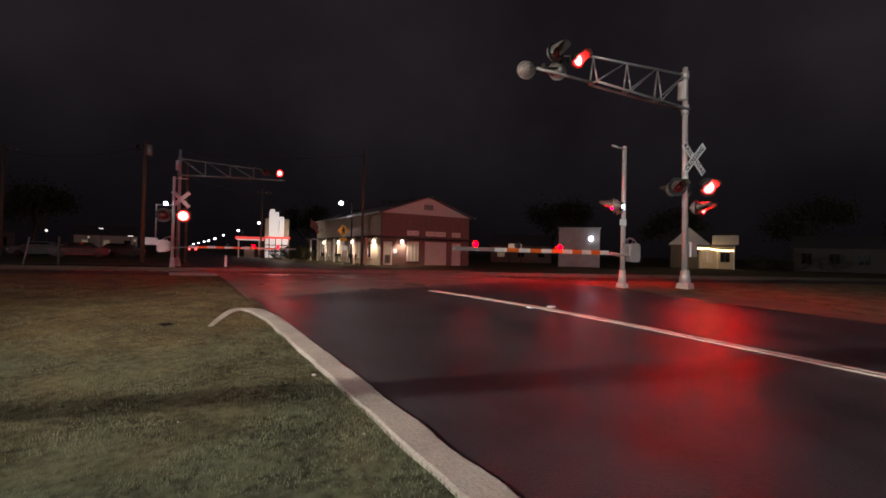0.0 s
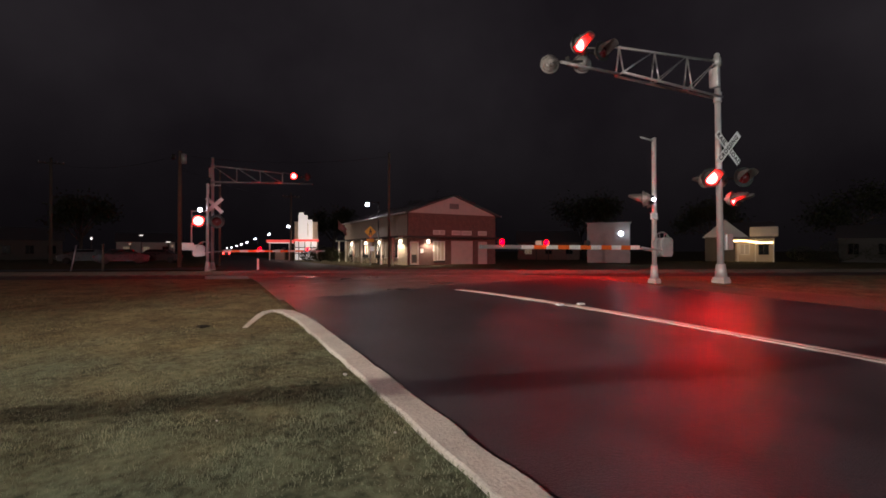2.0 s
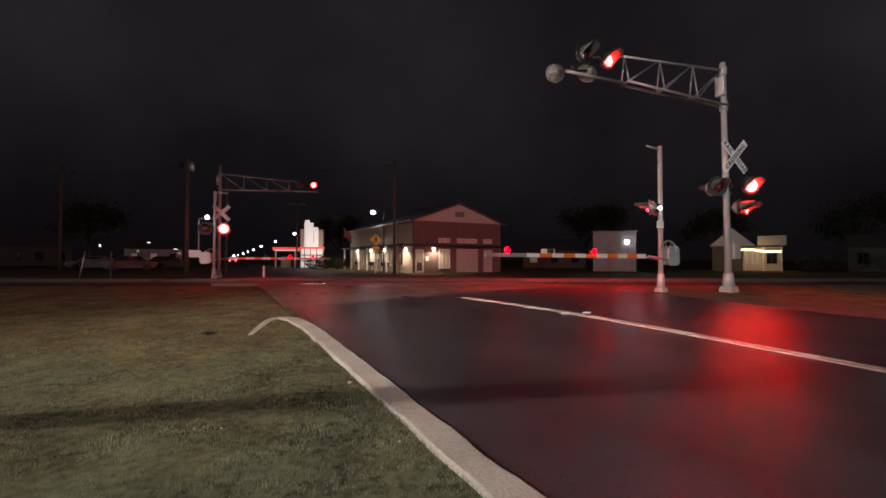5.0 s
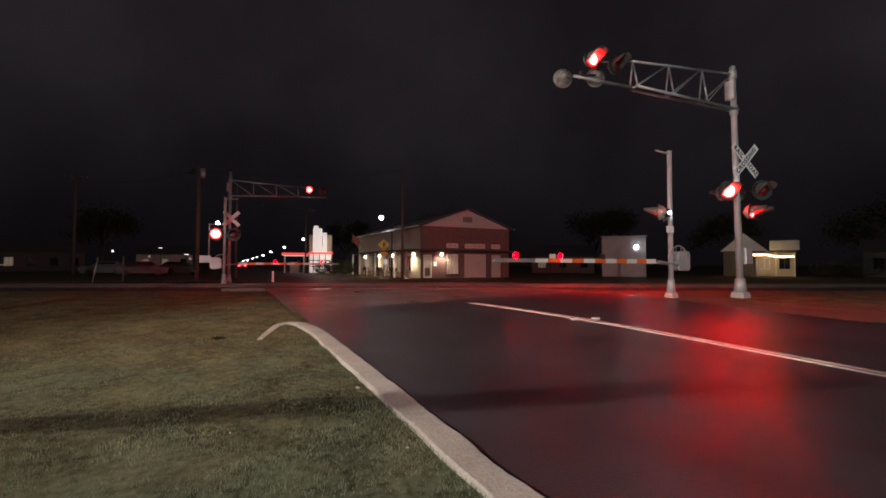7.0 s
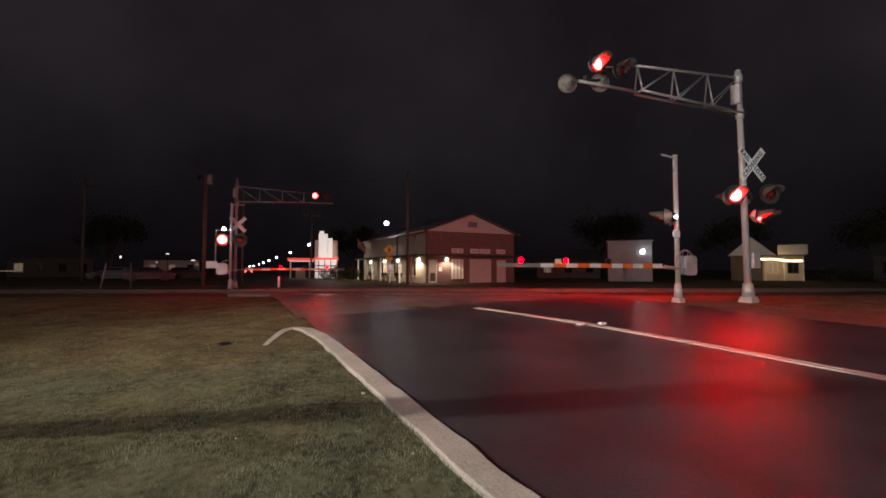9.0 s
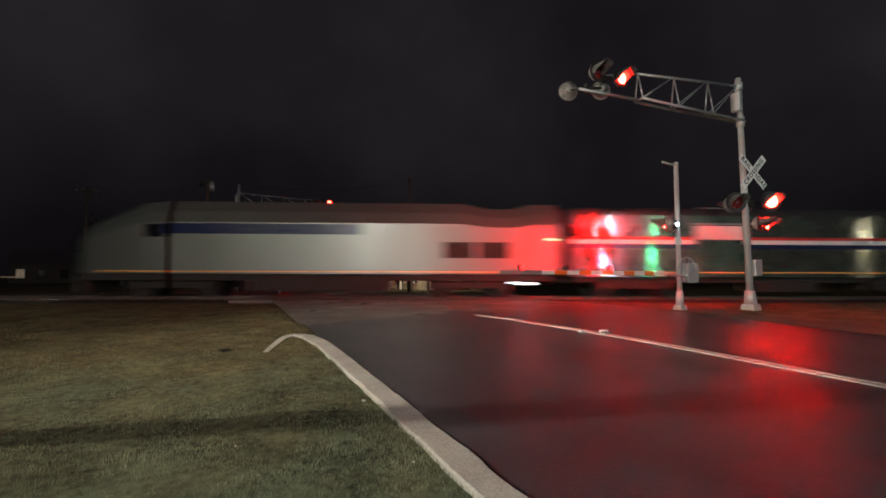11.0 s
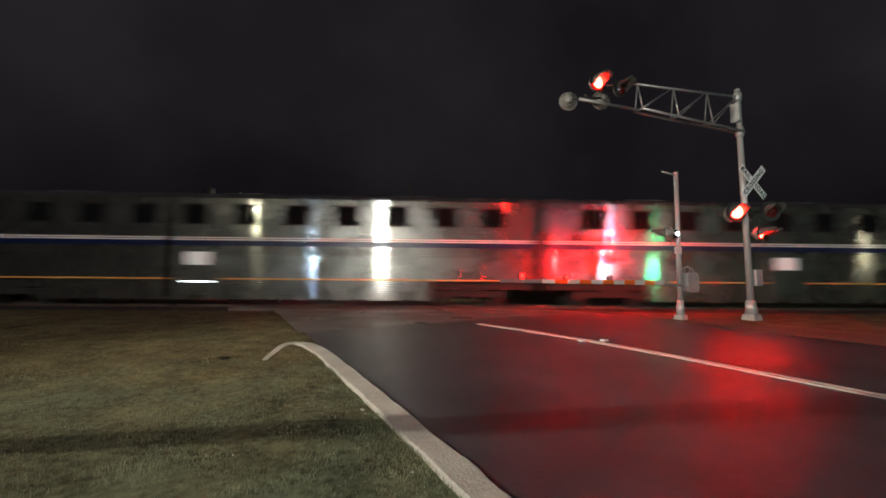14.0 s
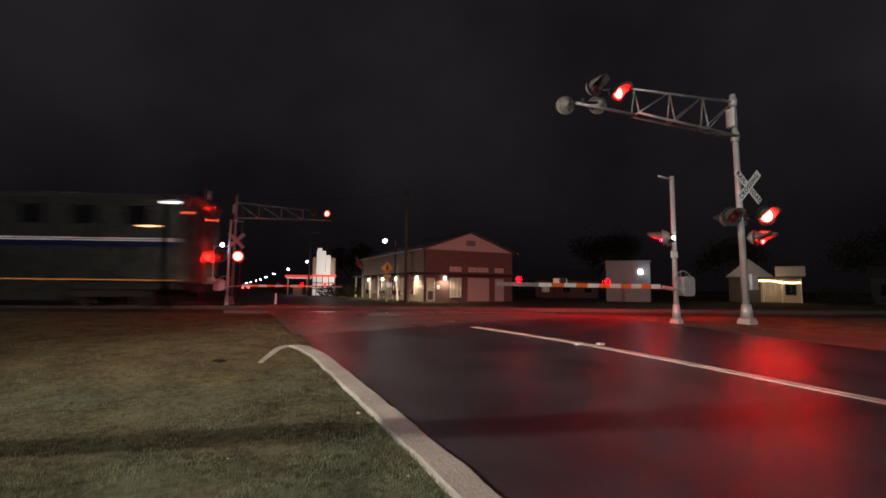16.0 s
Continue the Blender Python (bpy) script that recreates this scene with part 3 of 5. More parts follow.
def gate(m, top, arm_z, length, label, side=-1, spots=((0.37, 1), (0.63, 0), (0.87, None))):
    """Gate mechanism on its own mast; the lowered arm reaches along local x times side."""
    t = thing("crossing_gate", m, label, "crossing gate", "crossing gates")
    foundation(t, 0.09)
    bm = bmesh.new()
    rod(bm, (0, 0, 0.4), (0, 0, top), 0.075, 0.065, 14)
    rod(bm, (0, 0, top), (0, 0, top + 0.04), 0.08, 0.05, 14)
    rod(bm, (0, 0, top - 0.06), (side * 0.62, 0, top - 0.02), 0.03, 0.025, 8)
    rod(bm, (side * 0.05, 0, top - 0.5), (side * 0.05, 0, top - 0.1), 0.03, None, 8)
    part("mast", bm, silver_paint, t)
    bm = bmesh.new()
    box(bm, -side * 0.28 - 0.18, -side * 0.28 + 0.18, -0.08, 0.14, arm_z - 0.24, arm_z + 0.26, 0.05)
    part("gate_mechanism", bm, silver_paint, t, "grey gate mechanism housing")
    part("counterweight", plate(0.50, 0.60, -0.17, -0.10, -side * 0.42, arm_z + 0.02), silver_paint, t, "grey rounded counterweight")
    part("counterweight", plate(0.50, 0.60, 0.16, 0.22, -side * 0.42, arm_z + 0.02), silver_paint, t, "grey rounded counterweight")
    arch = bmesh.new()
    hoop = [(-side * 0.12 + 0.43 * math.cos(radians(8 + 16.4 * k)), arm_z + 0.02 + 0.46 * math.sin(radians(8 + 16.4 * k))) for k in range(11)]
    for (xa, za), (xb, zb) in zip(hoop, hoop[1:]):
        rod(arch, (xa, -0.18, za), (xb, -0.18, zb), 0.022, None, 6)
    for k in (3, 4, 6, 7):
        rod(arch, (hoop[k][0], -0.18, hoop[k][1]), (hoop[k][0] * 0.7, -0.18, arm_z + 0.02), 0.010, None, 6)
    part("guard_hoop", arch, galv, t, "bent steel guard hoop")
    for y in (-0.13, 0.19):
        bm = bmesh.new()
        rod(bm, (-side * 0.4, y, arm_z - 0.12), (side * 0.75, y, arm_z), 0.035, 0.03, 8)
        part("arm_support", bm, galv, t)
    pieces = int(length / 0.41)
    for k in range(pieces):
        x0 = side * (0.7 + k * 0.41)
        x1 = side * (0.7 + (k + 1) * 0.41)
        h = 0.065 - 0.02 * k / pieces
        bm = box(bmesh.new(), min(x0, x1), max(x0, x1), -0.02, 0.02, arm_z - h, arm_z + h, 0.004)
        part("arm_segment", bm, plate_grey if k > pieces - 4 else stripe_orange if k % 2 else stripe_white, t)
    for u, phase in spots:
        x = side * (0.7 + (length - 0.1) * u)
        bm = bmesh.new()
        rod(bm, (x, -0.05, arm_z + 0.12), (x, 0.05, arm_z + 0.12), 0.075, None, 14)
        rod(bm, (x, 0, arm_z + 0.03), (x, 0, arm_z + 0.12), 0.02, None, 6)
        al = part("arm_lamp", bm, black, t)
        for s in (-1, 1):
            bm = bmesh.new()
            rod(bm, (x, s * 0.05, arm_z + 0.12), (x, s * 0.09, arm_z + 0.12), 0.07, 0.04, 14)
            lens = part("arm_lens", bm, arm_glow, al, "glowing red arm lamp")
            # Alternating arm lamps go dark by sliding the glowing lens into the housing.
            if phase is not None:
                GLOW_PIECES.append((lens, phase, 0.0, -s * 0.06))
    return t


ARM_YAW = -6.6
near_mast = cantilever(pose(14.6, 8.13, 0.49, 0, -1.6, 0), 7.22, 6.02, 7.02, 4.05,
                       [pose(-5.28, -0.30, 6.56, 0, 0, 8), pose(-5.66, 0.30, 6.30, 0, 0, 160)],
                       "silver cantilever crossing signal with red flashing lamps beside the street", arm_yaw=ARM_YAW)
near_gate = gate(pose(12.3, 8.85, 0.48), 4.45, 1.08, 6.0, "lowered striped crossing gate on a silver post")
lamp_pair(near_gate, pose(-0.30, 0.10, 2.55, 0, 0, -153), 0.32, True, 0.15, track_glow)
bm = bmesh.new()
box(bm, -0.28, 0.02, -0.10, -0.07, 1.95, 2.15, 0.005)
part("number_plate", bm, sign_white, near_gate, "small white plate")
bm = rod(bmesh.new(), (-0.21, -0.16, 2.55), (-0.21, -0.10, 2.55), 0.045, None, 10)
part("indicator", bm, white_led, near_gate, "white side indicator light")
far_mast = cantilever(pose(0.6, 32.0, 0.2), 7.25, 5.85, 6.75, 4.3,
                      [pose(-5.42, 0.3, 6.45, 0, 0, 180)],
                      "silver cantilever crossing signal beyond the railway", words=False, arm_yaw=180, aim=0)
far_gate = gate(pose(0.26, 25.9, 0.38), 4.55, 1.08, 5.6, "lowered striped crossing gate beyond the railway", side=1, spots=((0.33, 0), (0.56, 1), (0.79, None)))
lamp_pair(far_gate, pose(0.0, -0.20, 2.62), 0.42, True, 0.22, far_red_glow)
bm = bmesh.new()
box(bm, -1.15, -0.62, -0.12, 0.12, 1.12, 1.50, 0.03)
part("counterweight", bm, silver_paint, far_gate)
bm = rod(bmesh.new(), (-0.72, -0.05, 1.5), (-0.72, -0.05, 3.15), 0.03, None, 8)
rod(bm, (-0.72, -0.05, 3.12), (0.0, -0.05, 3.12), 0.025, None, 8)
part("side_bracket", bm, silver_paint, far_gate)
bm = rod(bmesh.new(), (-0.34, -0.12, 3.2), (-0.34, 0.02, 3.2), 0.09, 0.07, 12)
part("indicator", bm, white_led, far_gate, "white side indicator light")


# ---- train ----
SPEED = 33.0          # at 15.6 s; the train is braking gently
BRAKE = 0.33
TAIL = 3.55           # where the last car's end is at 15.6 s, along U
CAR = 25.9


def bogie(parent, x, rear_r=0.46, wheelbase=2.6):
    bm = bmesh.new()
    for y in (-1.12, 1.12):
        box(bm, x - 1.75, x + 1.75, y - 0.09, y + 0.09, 0.42, 0.70, 0.03)
        for dx in (-wheelbase / 2, wheelbase / 2):
            box(bm, x + dx - 0.2, x + dx + 0.2, y - 0.14, y + 0.14, 0.30, 0.64, 0.03)
        rod(bm, (x - 0.4, y, 0.62), (x - 0.4, y, 0.95), 0.13, None, 10)
        rod(bm, (x + 0.4, y, 0.62), (x + 0.4, y, 0.95), 0.13, None, 10)
    box(bm, x - 0.5, x + 0.5, -1.2, 1.2, 0.5, 0.75, 0.03)
    tr = part("bogie", bm, truck_m, parent, "dark steel wheel truck")
    for dx in (-wheelbase / 2, wheelbase / 2):
        bm = bmesh.new()
        for y in (-0.76, 0.76):
            rod(bm, (x + dx, y - 0.065, rear_r), (x + dx, y + 0.065, rear_r), rear_r, None, 24)
            rod(bm, (x + dx, y - 0.16 * (1 if y < 0 else -1), rear_r), (x + dx, y, rear_r), 0.12, None, 10)
        rod(bm, (x + dx, -0.7, rear_r), (x + dx, 0.7, rear_r), 0.09, None, 8)
        part("wheelset", bm, truck_m, tr)


def ribbed(z0, z1, y, n, out=0.018):
    """Points of a fluted band going up."""
    pts = []
    for i in range(n):
        a, b = z0 + (z1 - z0) * i / n, z0 + (z1 - z0) * (i + 1) / n
        pts += [(y, a), (y - out if y < 0 else y + out, a + (b - a) * 0.25), (y - out if y < 0 else y + out, a + (b - a) * 0.75)]
    return pts


def side_profile(sgn, bands):
    """One side from sill to shoulder; bands are (z0, z1, ribs)."""
    pts = []
    for z0, z1, ribs in bands:
        pts += ribbed(z0, z1, sgn * 1.53, ribs) if ribs else [(sgn * 1.53, z0)]
    return pts


def shell(bm, x0, x1, bands, shoulder, crown):
    left = side_profile(-1, bands)
    right = side_profile(1, bands)
    roof = []
    for k in range(9):
        a = radians(180 * k / 8)
        roof.append((-1.53 * math.copysign(abs(math.cos(a)) ** 0.55, math.cos(a)), shoulder + (crown - shoulder) * math.sin(a) ** 0.8))
    prof = left + roof + right[::-1]
    return extrude(bm, prof, x0, x1)


def stripe(parent, name, x0, x1, z0, z1, material, label=""):
    for y in (-1.556, 1.552):
        part(name, box(bmesh.new(), x0, x1, y, y + 0.004, z0, z1), material, parent, label)


def window(parent, x0, x1, z0, z1, glass, both=True):
    for y, s in (((-1.535, -1), (1.535, 1)) if both else ((-1.535, -1),)):
        bm = bmesh.new()
        o, d = 0.05, 0.022
        ya, yb = sorted((y, y + s * d))
        box(bm, x0 - o, x1 + o, ya, yb, z0 - o, z0)
        box(bm, x0 - o, x1 + o, ya, yb, z1, z1 + o)
        box(bm, x0 - o, x0, ya, yb, z0, z1)
        box(bm, x1, x1 + o, ya, yb, z0, z1)
        w = part("window", bm, truck_m, parent)
        ya, yb = sorted((y - s * 0.01, y + s * 0.010))
        part("pane", box(bmesh.new(), x0, x1, ya, yb, z0, z1), glass, w)


def end_diaphragm(parent, length, z1):
    for x, s in ((0.0, -1), (length, 1)):
        bm = bmesh.new()
        box(bm, min(x, x + s * 0.22), max(x, x + s * 0.22), -0.55, 0.55, 0.95, z1, 0.04)
        part("diaphragm", bm, truck_m, parent)
        bm = bmesh.new()
        box(bm, min(x, x + s * 0.3), max(x, x + s * 0.3), -0.15, 0.15, 0.62, 0.92, 0.03)
        part("coupler", bm, dark_iron, parent)


def place(a):
    return Matrix.Translation(along(a, 0, RAIL_Z)) @ pose(0, 0, 0, 0, 0, TRACK_TURN)


def coach(kind):
    """A two-level stainless steel coach, 25.5 m, its lead end at x = 0."""
    L = CAR - 0.45
    t = thing("passenger_coach", place(0), {"sleeper": "two-level stainless steel railway sleeping car with lit windows", "lounge": "two-level stainless steel lounge car with bright ceiling lights", "coach": "two-level stainless steel railway coach with dark windows"}[kind], "railway coach", "two-level coaches of the train")
    bm = shell(bmesh.new(), 0, L, ((1.10, 1.14, 0), (1.14, 1.30, 0), (1.30, 2.16, 0), (2.16, 2.62, 7), (2.62, 3.25, 0), (3.25, 3.45, 0), (3.45, 4.34, 0), (4.34, 4.62, 4)), 4.62, 4.93)
    part("body", bm, steel, t, "stainless steel car body")
    bm = bmesh.new()
    extrude(bm, ribbed(0.26, 1.10, -1.50, 9) + [(-1.50, 1.10), (1.50, 1.10)] + ribbed(0.26, 1.10, 1.50, 9)[::-1], 4.6, L - 4.6)
    part("lower_skirt", bm, steel, t, "fluted steel lower skirt")
    box_bm = bmesh.new()
    box(box_bm, 0.1, L - 0.1, -1.2, 1.2, 0.75, 1.09)
    part("underframe", box_bm, truck_m, t)
    stripe(t, "white_stripe", 0.05, L - 0.05, 2.865, 2.915, train_white, "thin white stripe")
    stripe(t, "white_stripe", 0.05, L - 0.05, 2.78, 2.83, train_white, "thin white stripe")
    stripe(t, "blue_stripe", 0.05, L - 0.05, 2.55, 2.76, train_blue, "dark blue stripe")
    stripe(t, "sill_stripe", 0.05, 10.1, 1.115, 1.17, reflect_stripe, "orange reflective stripe")
    stripe(t, "sill_stripe", 11.9, L - 0.05, 1.115, 1.17, reflect_stripe, "orange reflective stripe")
    z0, z1 = 3.50, 4.30
    if kind == "coach":
        for k in range(11):
            window(t, 1.7 + k * 2.14, 2.7 + k * 2.14, z0, z1, dark_glass)
    elif kind == "sleeper":
        for k in range(5):
            window(t, 1.4 + k * 2.2, 2.35 + k * 2.2, z0, z1, dark_glass)
        for k in range(7):
            window(t, 12.9 + k * 1.78, 14.5 + k * 1.78, z0, z1, lit_window)
        for k, g in enumerate((dark_glass, lit_window, dark_glass, lit_door)):
            window(t, 6.4 + k * 2.6, 7.6 + k * 2.6, 1.45, 2.1, g)
    else:
        for x0, x1 in ((1.4, 5.2), (5.4, 10.0), (14.3, 18.9), (19.1, 24.0)):
            window(t, x0, x1, z0, z1 + 0.05, lounge_glass)
            for z in (4.18, 3.92):
                for y in (-1.556, 1.55):
                    part("ceiling_light", box(bmesh.new(), x0 + 0.05, x1 - 0.05, y, y + 0.006, z - 0.035, z + 0.035), lit_strip, t, "bright ceiling light seen through the window")
    # boarding door with its lit window and step light
    for y, s in ((-1.535, -1), (1.535, 1)):
        ya, yb = sorted((y, y + s * 0.03))
        door = part("door", box(bmesh.new(), 10.2, 11.75, ya, yb, 0.45, 2.45, 0.012), steel, t, "boarding door")
        ya, yb = sorted((y, y + s * 0.036))
        part("door_window", box(bmesh.new(), 10.45, 11.45, ya, yb, 1.72, 2.28), lit_door, door, "bright lit door window")
        part("grab_rail", rod(bmesh.new(), (10.05, y + s * 0.06, 1.3), (10.05, y + s * 0.06, 2.2), 0.02, None, 8), galv, door)
    for x in (3.0, L - 3.0):
        bogie(t, x)
    end_diaphragm(t, L, 4.5)
    for x in (5.0, 12.5, 20.0):
        part("roof_vent", box(bmesh.new(), x - 0.9, x + 0.9, -0.7, 0.7, 4.88, 5.0, 0.04), steel_roof, t)
    return t


def baggage():
    L = CAR - 0.45
    t = thing("baggage_car", place(0), "single-level steel baggage car with red, white and blue stripes", "railway car", "train")
    bm = shell(bmesh.new(), 0, L, ((0.95, 1.15, 0), (1.15, 1.30, 0), (1.30, 2.15, 9), (2.15, 2.80, 0), (2.80, 3.72, 0)), 3.72, 4.15)
    part("body", bm, steel, t, "stainless steel car body")
    stripe(t, "red_stripe", 0.05, L - 0.05, 2.62, 2.74, train_red, "red stripe")
    stripe(t, "white_stripe", 0.05, L - 0.05, 2.42, 2.61, train_white, "white stripe")
    stripe(t, "blue_stripe", 0.05, L - 0.05, 2.22, 2.41, train_blue, "blue stripe")
    stripe(t, "sill_stripe", 0.05, L - 0.05, 1.13, 1.18, reflect_stripe, "orange reflective stripe")
    for x in (5.6, 19.4):
        for y, s in ((-1.545, -1), (1.545, 1)):
            ya, yb = sorted((y, y + s * 0.05))
            door = part("door", box(bmesh.new(), x, x + 2.4, ya, yb, 1.2, 3.3, 0.015), steel, t, "grey sliding baggage door")
            ya2, yb2 = sorted((y + s * 0.045, y + s * 0.06))
            part("door_panel", box(bmesh.new(), x + 0.05, x + 2.35, ya2, yb2, 2.62, 3.25, 0.004), door_white, door, "white upper door panel")
            ya, yb = sorted((y + s * 0.04, y + s * 0.07))
            part("door_rail", box(bmesh.new(), x - 0.1, x + 2.5, ya, yb, 3.3, 3.36), galv, door)
    box_bm = bmesh.new()
    box(box_bm, 0.1, L - 0.1, -1.2, 1.2, 0.7, 0.96)
    box(box_bm, 8.5, 11.5, -1.3, -0.3, 0.3, 0.75, 0.03)
    box(box_bm, 14, 16.5, -1.3, -0.3, 0.35, 0.75, 0.03)
    part("underframe", box_bm, truck_m, t)
    for x in (3.0, L - 3.0):
        bogie(t, x)
    end_diaphragm(t, L, 3.6)
    for x in (7.2, 18.0):
        part("roof_vent", box(bmesh.new(), x - 0.6, x + 0.6, -0.5, 0.5, 4.12, 4.26, 0.04), steel_roof, t)
    return t


def locomotive():
    L = 20.7
    t = thing("locomotive", place(0), "grey diesel passenger locomotive with a sloped nose", "locomotive", "train")
    bm = bmesh.new()
    half = [(1.05, 1.50), (3.25, 1.50), (3.75, 1.28), (4.22, 0.95), (4.30, 0.4)]
    prof = [(-y, z) for z, y in half] + [(y, z) for z, y in half[::-1]]
    rings = []
    for x, sy, sz in ((0.0, 0.72, 0.60), (0.5, 0.86, 0.70), (2.6, 0.98, 0.97), (3.6, 1, 1), (16.5, 1, 1), (17.6, 1, 0.93), (18.8, 1, 0.93), (19.5, 1, 1.0), (L, 1, 1.0)):
        rings.append([bm.verts.new((x, y * sy, 1.05 + (z - 1.05) * sz)) for y, z in prof])
    for a, b in zip(rings, rings[1:]):
        for i in range(len(prof)):
            bm.faces.new((a[i], b[i], b[(i + 1) % len(prof)], a[(i + 1) % len(prof)]))
    bm.faces.new(rings[0][::-1])
    bm.faces.new(rings[-1])
    bmesh.ops.recalc_face_normals(bm, faces=bm.faces[:])
    part("body", bm, loco_grey, t, "silver grey painted body")
    for y, s in ((-1.5, -1), (1.5, 1)):
        ya, yb = sorted((y - s * 0.002, y + s * 0.02))
        part("blue_band", box(bmesh.new(), 3.6, 12.0, ya, yb, 2.75, 3.2), train_blue, t, "dark blue band")
        for x0, x1 in ((15.6, 16.9), (17.1, 18.4)):
            ya, yb = sorted((y - s * 0.002, y + s * 0.03))
            grille = part("grille", box(bmesh.new(), x0, x1, ya, yb, 1.75, 2.45), truck_m, t, "dark air intake grille")
            for k in range(5):
                ya, yb = sorted((y, y + s * 0.05))
                part("slat", box(bmesh.new(), x0, x1, ya, yb, 1.82 + k * 0.13, 1.85 + k * 0.13), dark_iron, grille)
        ya, yb = sorted((y - s * 0.01, y + s * 0.015))
        part("cab_window", box(bmesh.new(), 2.9, 3.8, ya, yb, 2.6, 3.15, 0.004), dark_glass, t)
        ya, yb = sorted((y - s * 0.002, y + s * 0.012))
        part("sill_stripe", box(bmesh.new(), 1.0, L - 0.05, ya, yb, 1.12, 1.17), reflect_stripe, t, "orange reflective stripe")
        part("step_light", box(bmesh.new(), 18.9, 19.5, ya, yb + 0.02, 0.60, 0.68), step_glow, t, "white step light")
        part("marker_light", box(bmesh.new(), L - 0.5, L - 0.15, ya, yb + 0.02, 2.56, 2.62), marker_green, t, "small green marker light")
    part("windscreen", box(bmesh.new(), -0.46, 0.46, -0.9, 0.9, -0.02, 0.02, 0.008), dark_glass, t, m=pose(1.55, 0, 3.42, 0, -31, 0))
    for y in (-0.18, 0.18):
        part("headlight", rod(bmesh.new(), (-0.03, y, 2.55), (0.03, y, 2.55), 0.10, None, 16), head_glow, t, "bright headlight")
    for y in (-0.85, 0.85):
        part("ditch_light", rod(bmesh.new(), (-0.06, y, 1.35), (0.03, y, 1.35), 0.10, None, 16), head_glow, t, "bright ditch light")
    bm = bmesh.new()
    box(bm, 0.2, L - 0.2, -1.3, 1.3, 0.75, 1.06, 0.02)
    box(bm, 7.2, 13.2, -1.45, 1.45, 0.3, 0.95, 0.08)
    box(bm, -0.1, 0.3, -1.2, 1.2, 0.2, 0.9, 0.03)
    part("underframe", bm, truck_m, t)
    for x in (3.9, L - 3.9):
        bogie(t, x, 0.51, 2.74)
    for x in (8, 11, 14):
        part("roof_fan", rod(bmesh.new(), (x, 0, 4.2), (x, 0, 4.38), 0.55, 0.5, 18), truck_m, t)
    return t


step_glow = mat("step_light_glow", (0.8, 0.8, 0.8), 0.4, glow=(0.85, 0.95, 1.0), power=4.0)
marker_green = mat("green_marker_glow", (0.1, 0.5, 0.2), 0.4, glow=(0.10, 1.0, 0.45), power=5.0)
head_glow = mat("headlight_glow", (0.9, 0.9, 0.85), 0.4, glow=(1.0, 0.95, 0.85), power=60)
TRAIN = []
first = coach("coach")
TRAIN.append((first, -CAR))
for k in (2, 3):
    TRAIN.append((copy_thing(first, place(0)), -k * CAR))
part("step_light", box(bmesh.new(), 10.35, 11.6, -1.575, -1.53, 0.99, 1.04, 0.005), step_glow, TRAIN[-1][0], "white light over the boarding step")
end_x = CAR - 0.45
tail_red = mat("tail_marker_glow", (0.5, 0.05, 0.05), 0.4, glow=(1.0, 0.12, 0.05), power=5)
tail_white = mat("tail_white_glow", (0.8, 0.8, 0.8), 0.4, glow=(1.0, 0.95, 0.88), power=4.0)
tail_amber = mat("tail_amber_glow", (0.6, 0.3, 0.1), 0.4, glow=(1.0, 0.42, 0.18), power=4.5)
for y in (-1.1, 1.1):
    part("marker_lamp", rod(bmesh.new(), (end_x, y, 4.1), (end_x + 0.04, y, 4.1), 0.05, None, 12), tail_red, first, "red marker lamp")
part("side_light", box(bmesh.new(), end_x - 0.75, end_x - 0.25, -1.575, -1.53, 4.42, 4.50, 0.005), tail_white, first, "white side light")
part("side_light", box(bmesh.new(), end_x - 1.7, end_x - 1.0, -1.56, -1.53, 3.40, 3.46, 0.005), tail_amber, first, "amber side light")
TRAIN.append((coach("lounge"), -4 * CAR))
TRAIN.append((coach("sleeper"), -5 * CAR))
TRAIN.append((baggage(), -6 * CAR - 0.4))
TRAIN.append((locomotive(), -6 * CAR - 21.6))


# ---- street lamps, poles ----
lamp_head_glow = mat("street_lamp_glow", (0.9, 0.9, 0.9), 0.4, glow=(0.85, 0.92, 1.0), power=11)
verge_head_glow = mat("verge_street_lamp_glow", (0.9, 0.9, 0.8), 0.4, glow=(1.0, 0.92, 0.62), power=420)
warm_head_glow = mat("warm_street_lamp_glow", (0.9, 0.9, 0.8), 0.4, glow=(1.0, 0.90, 0.62), power=150)
green_glow = mat("green_signal_glow", (0.1, 0.5, 0.2), 0.4, glow=(0.05, 1.0, 0.35), power=1000)
blue_glow = mat("bluish_lamp_glow", (0.5, 0.5, 0.6), 0.4, glow=(0.55, 0.75, 1.0), power=2600)
wall_glow = mat("wall_lamp_glow", (0.9, 0.8, 0.6), 0.4, glow=(1.0, 0.88, 0.66), power=6)
far_glow = mat("far_lamp_glow", (0.9, 0.9, 0.9), 0.4, glow=(0.80, 0.86, 1.0), power=25)


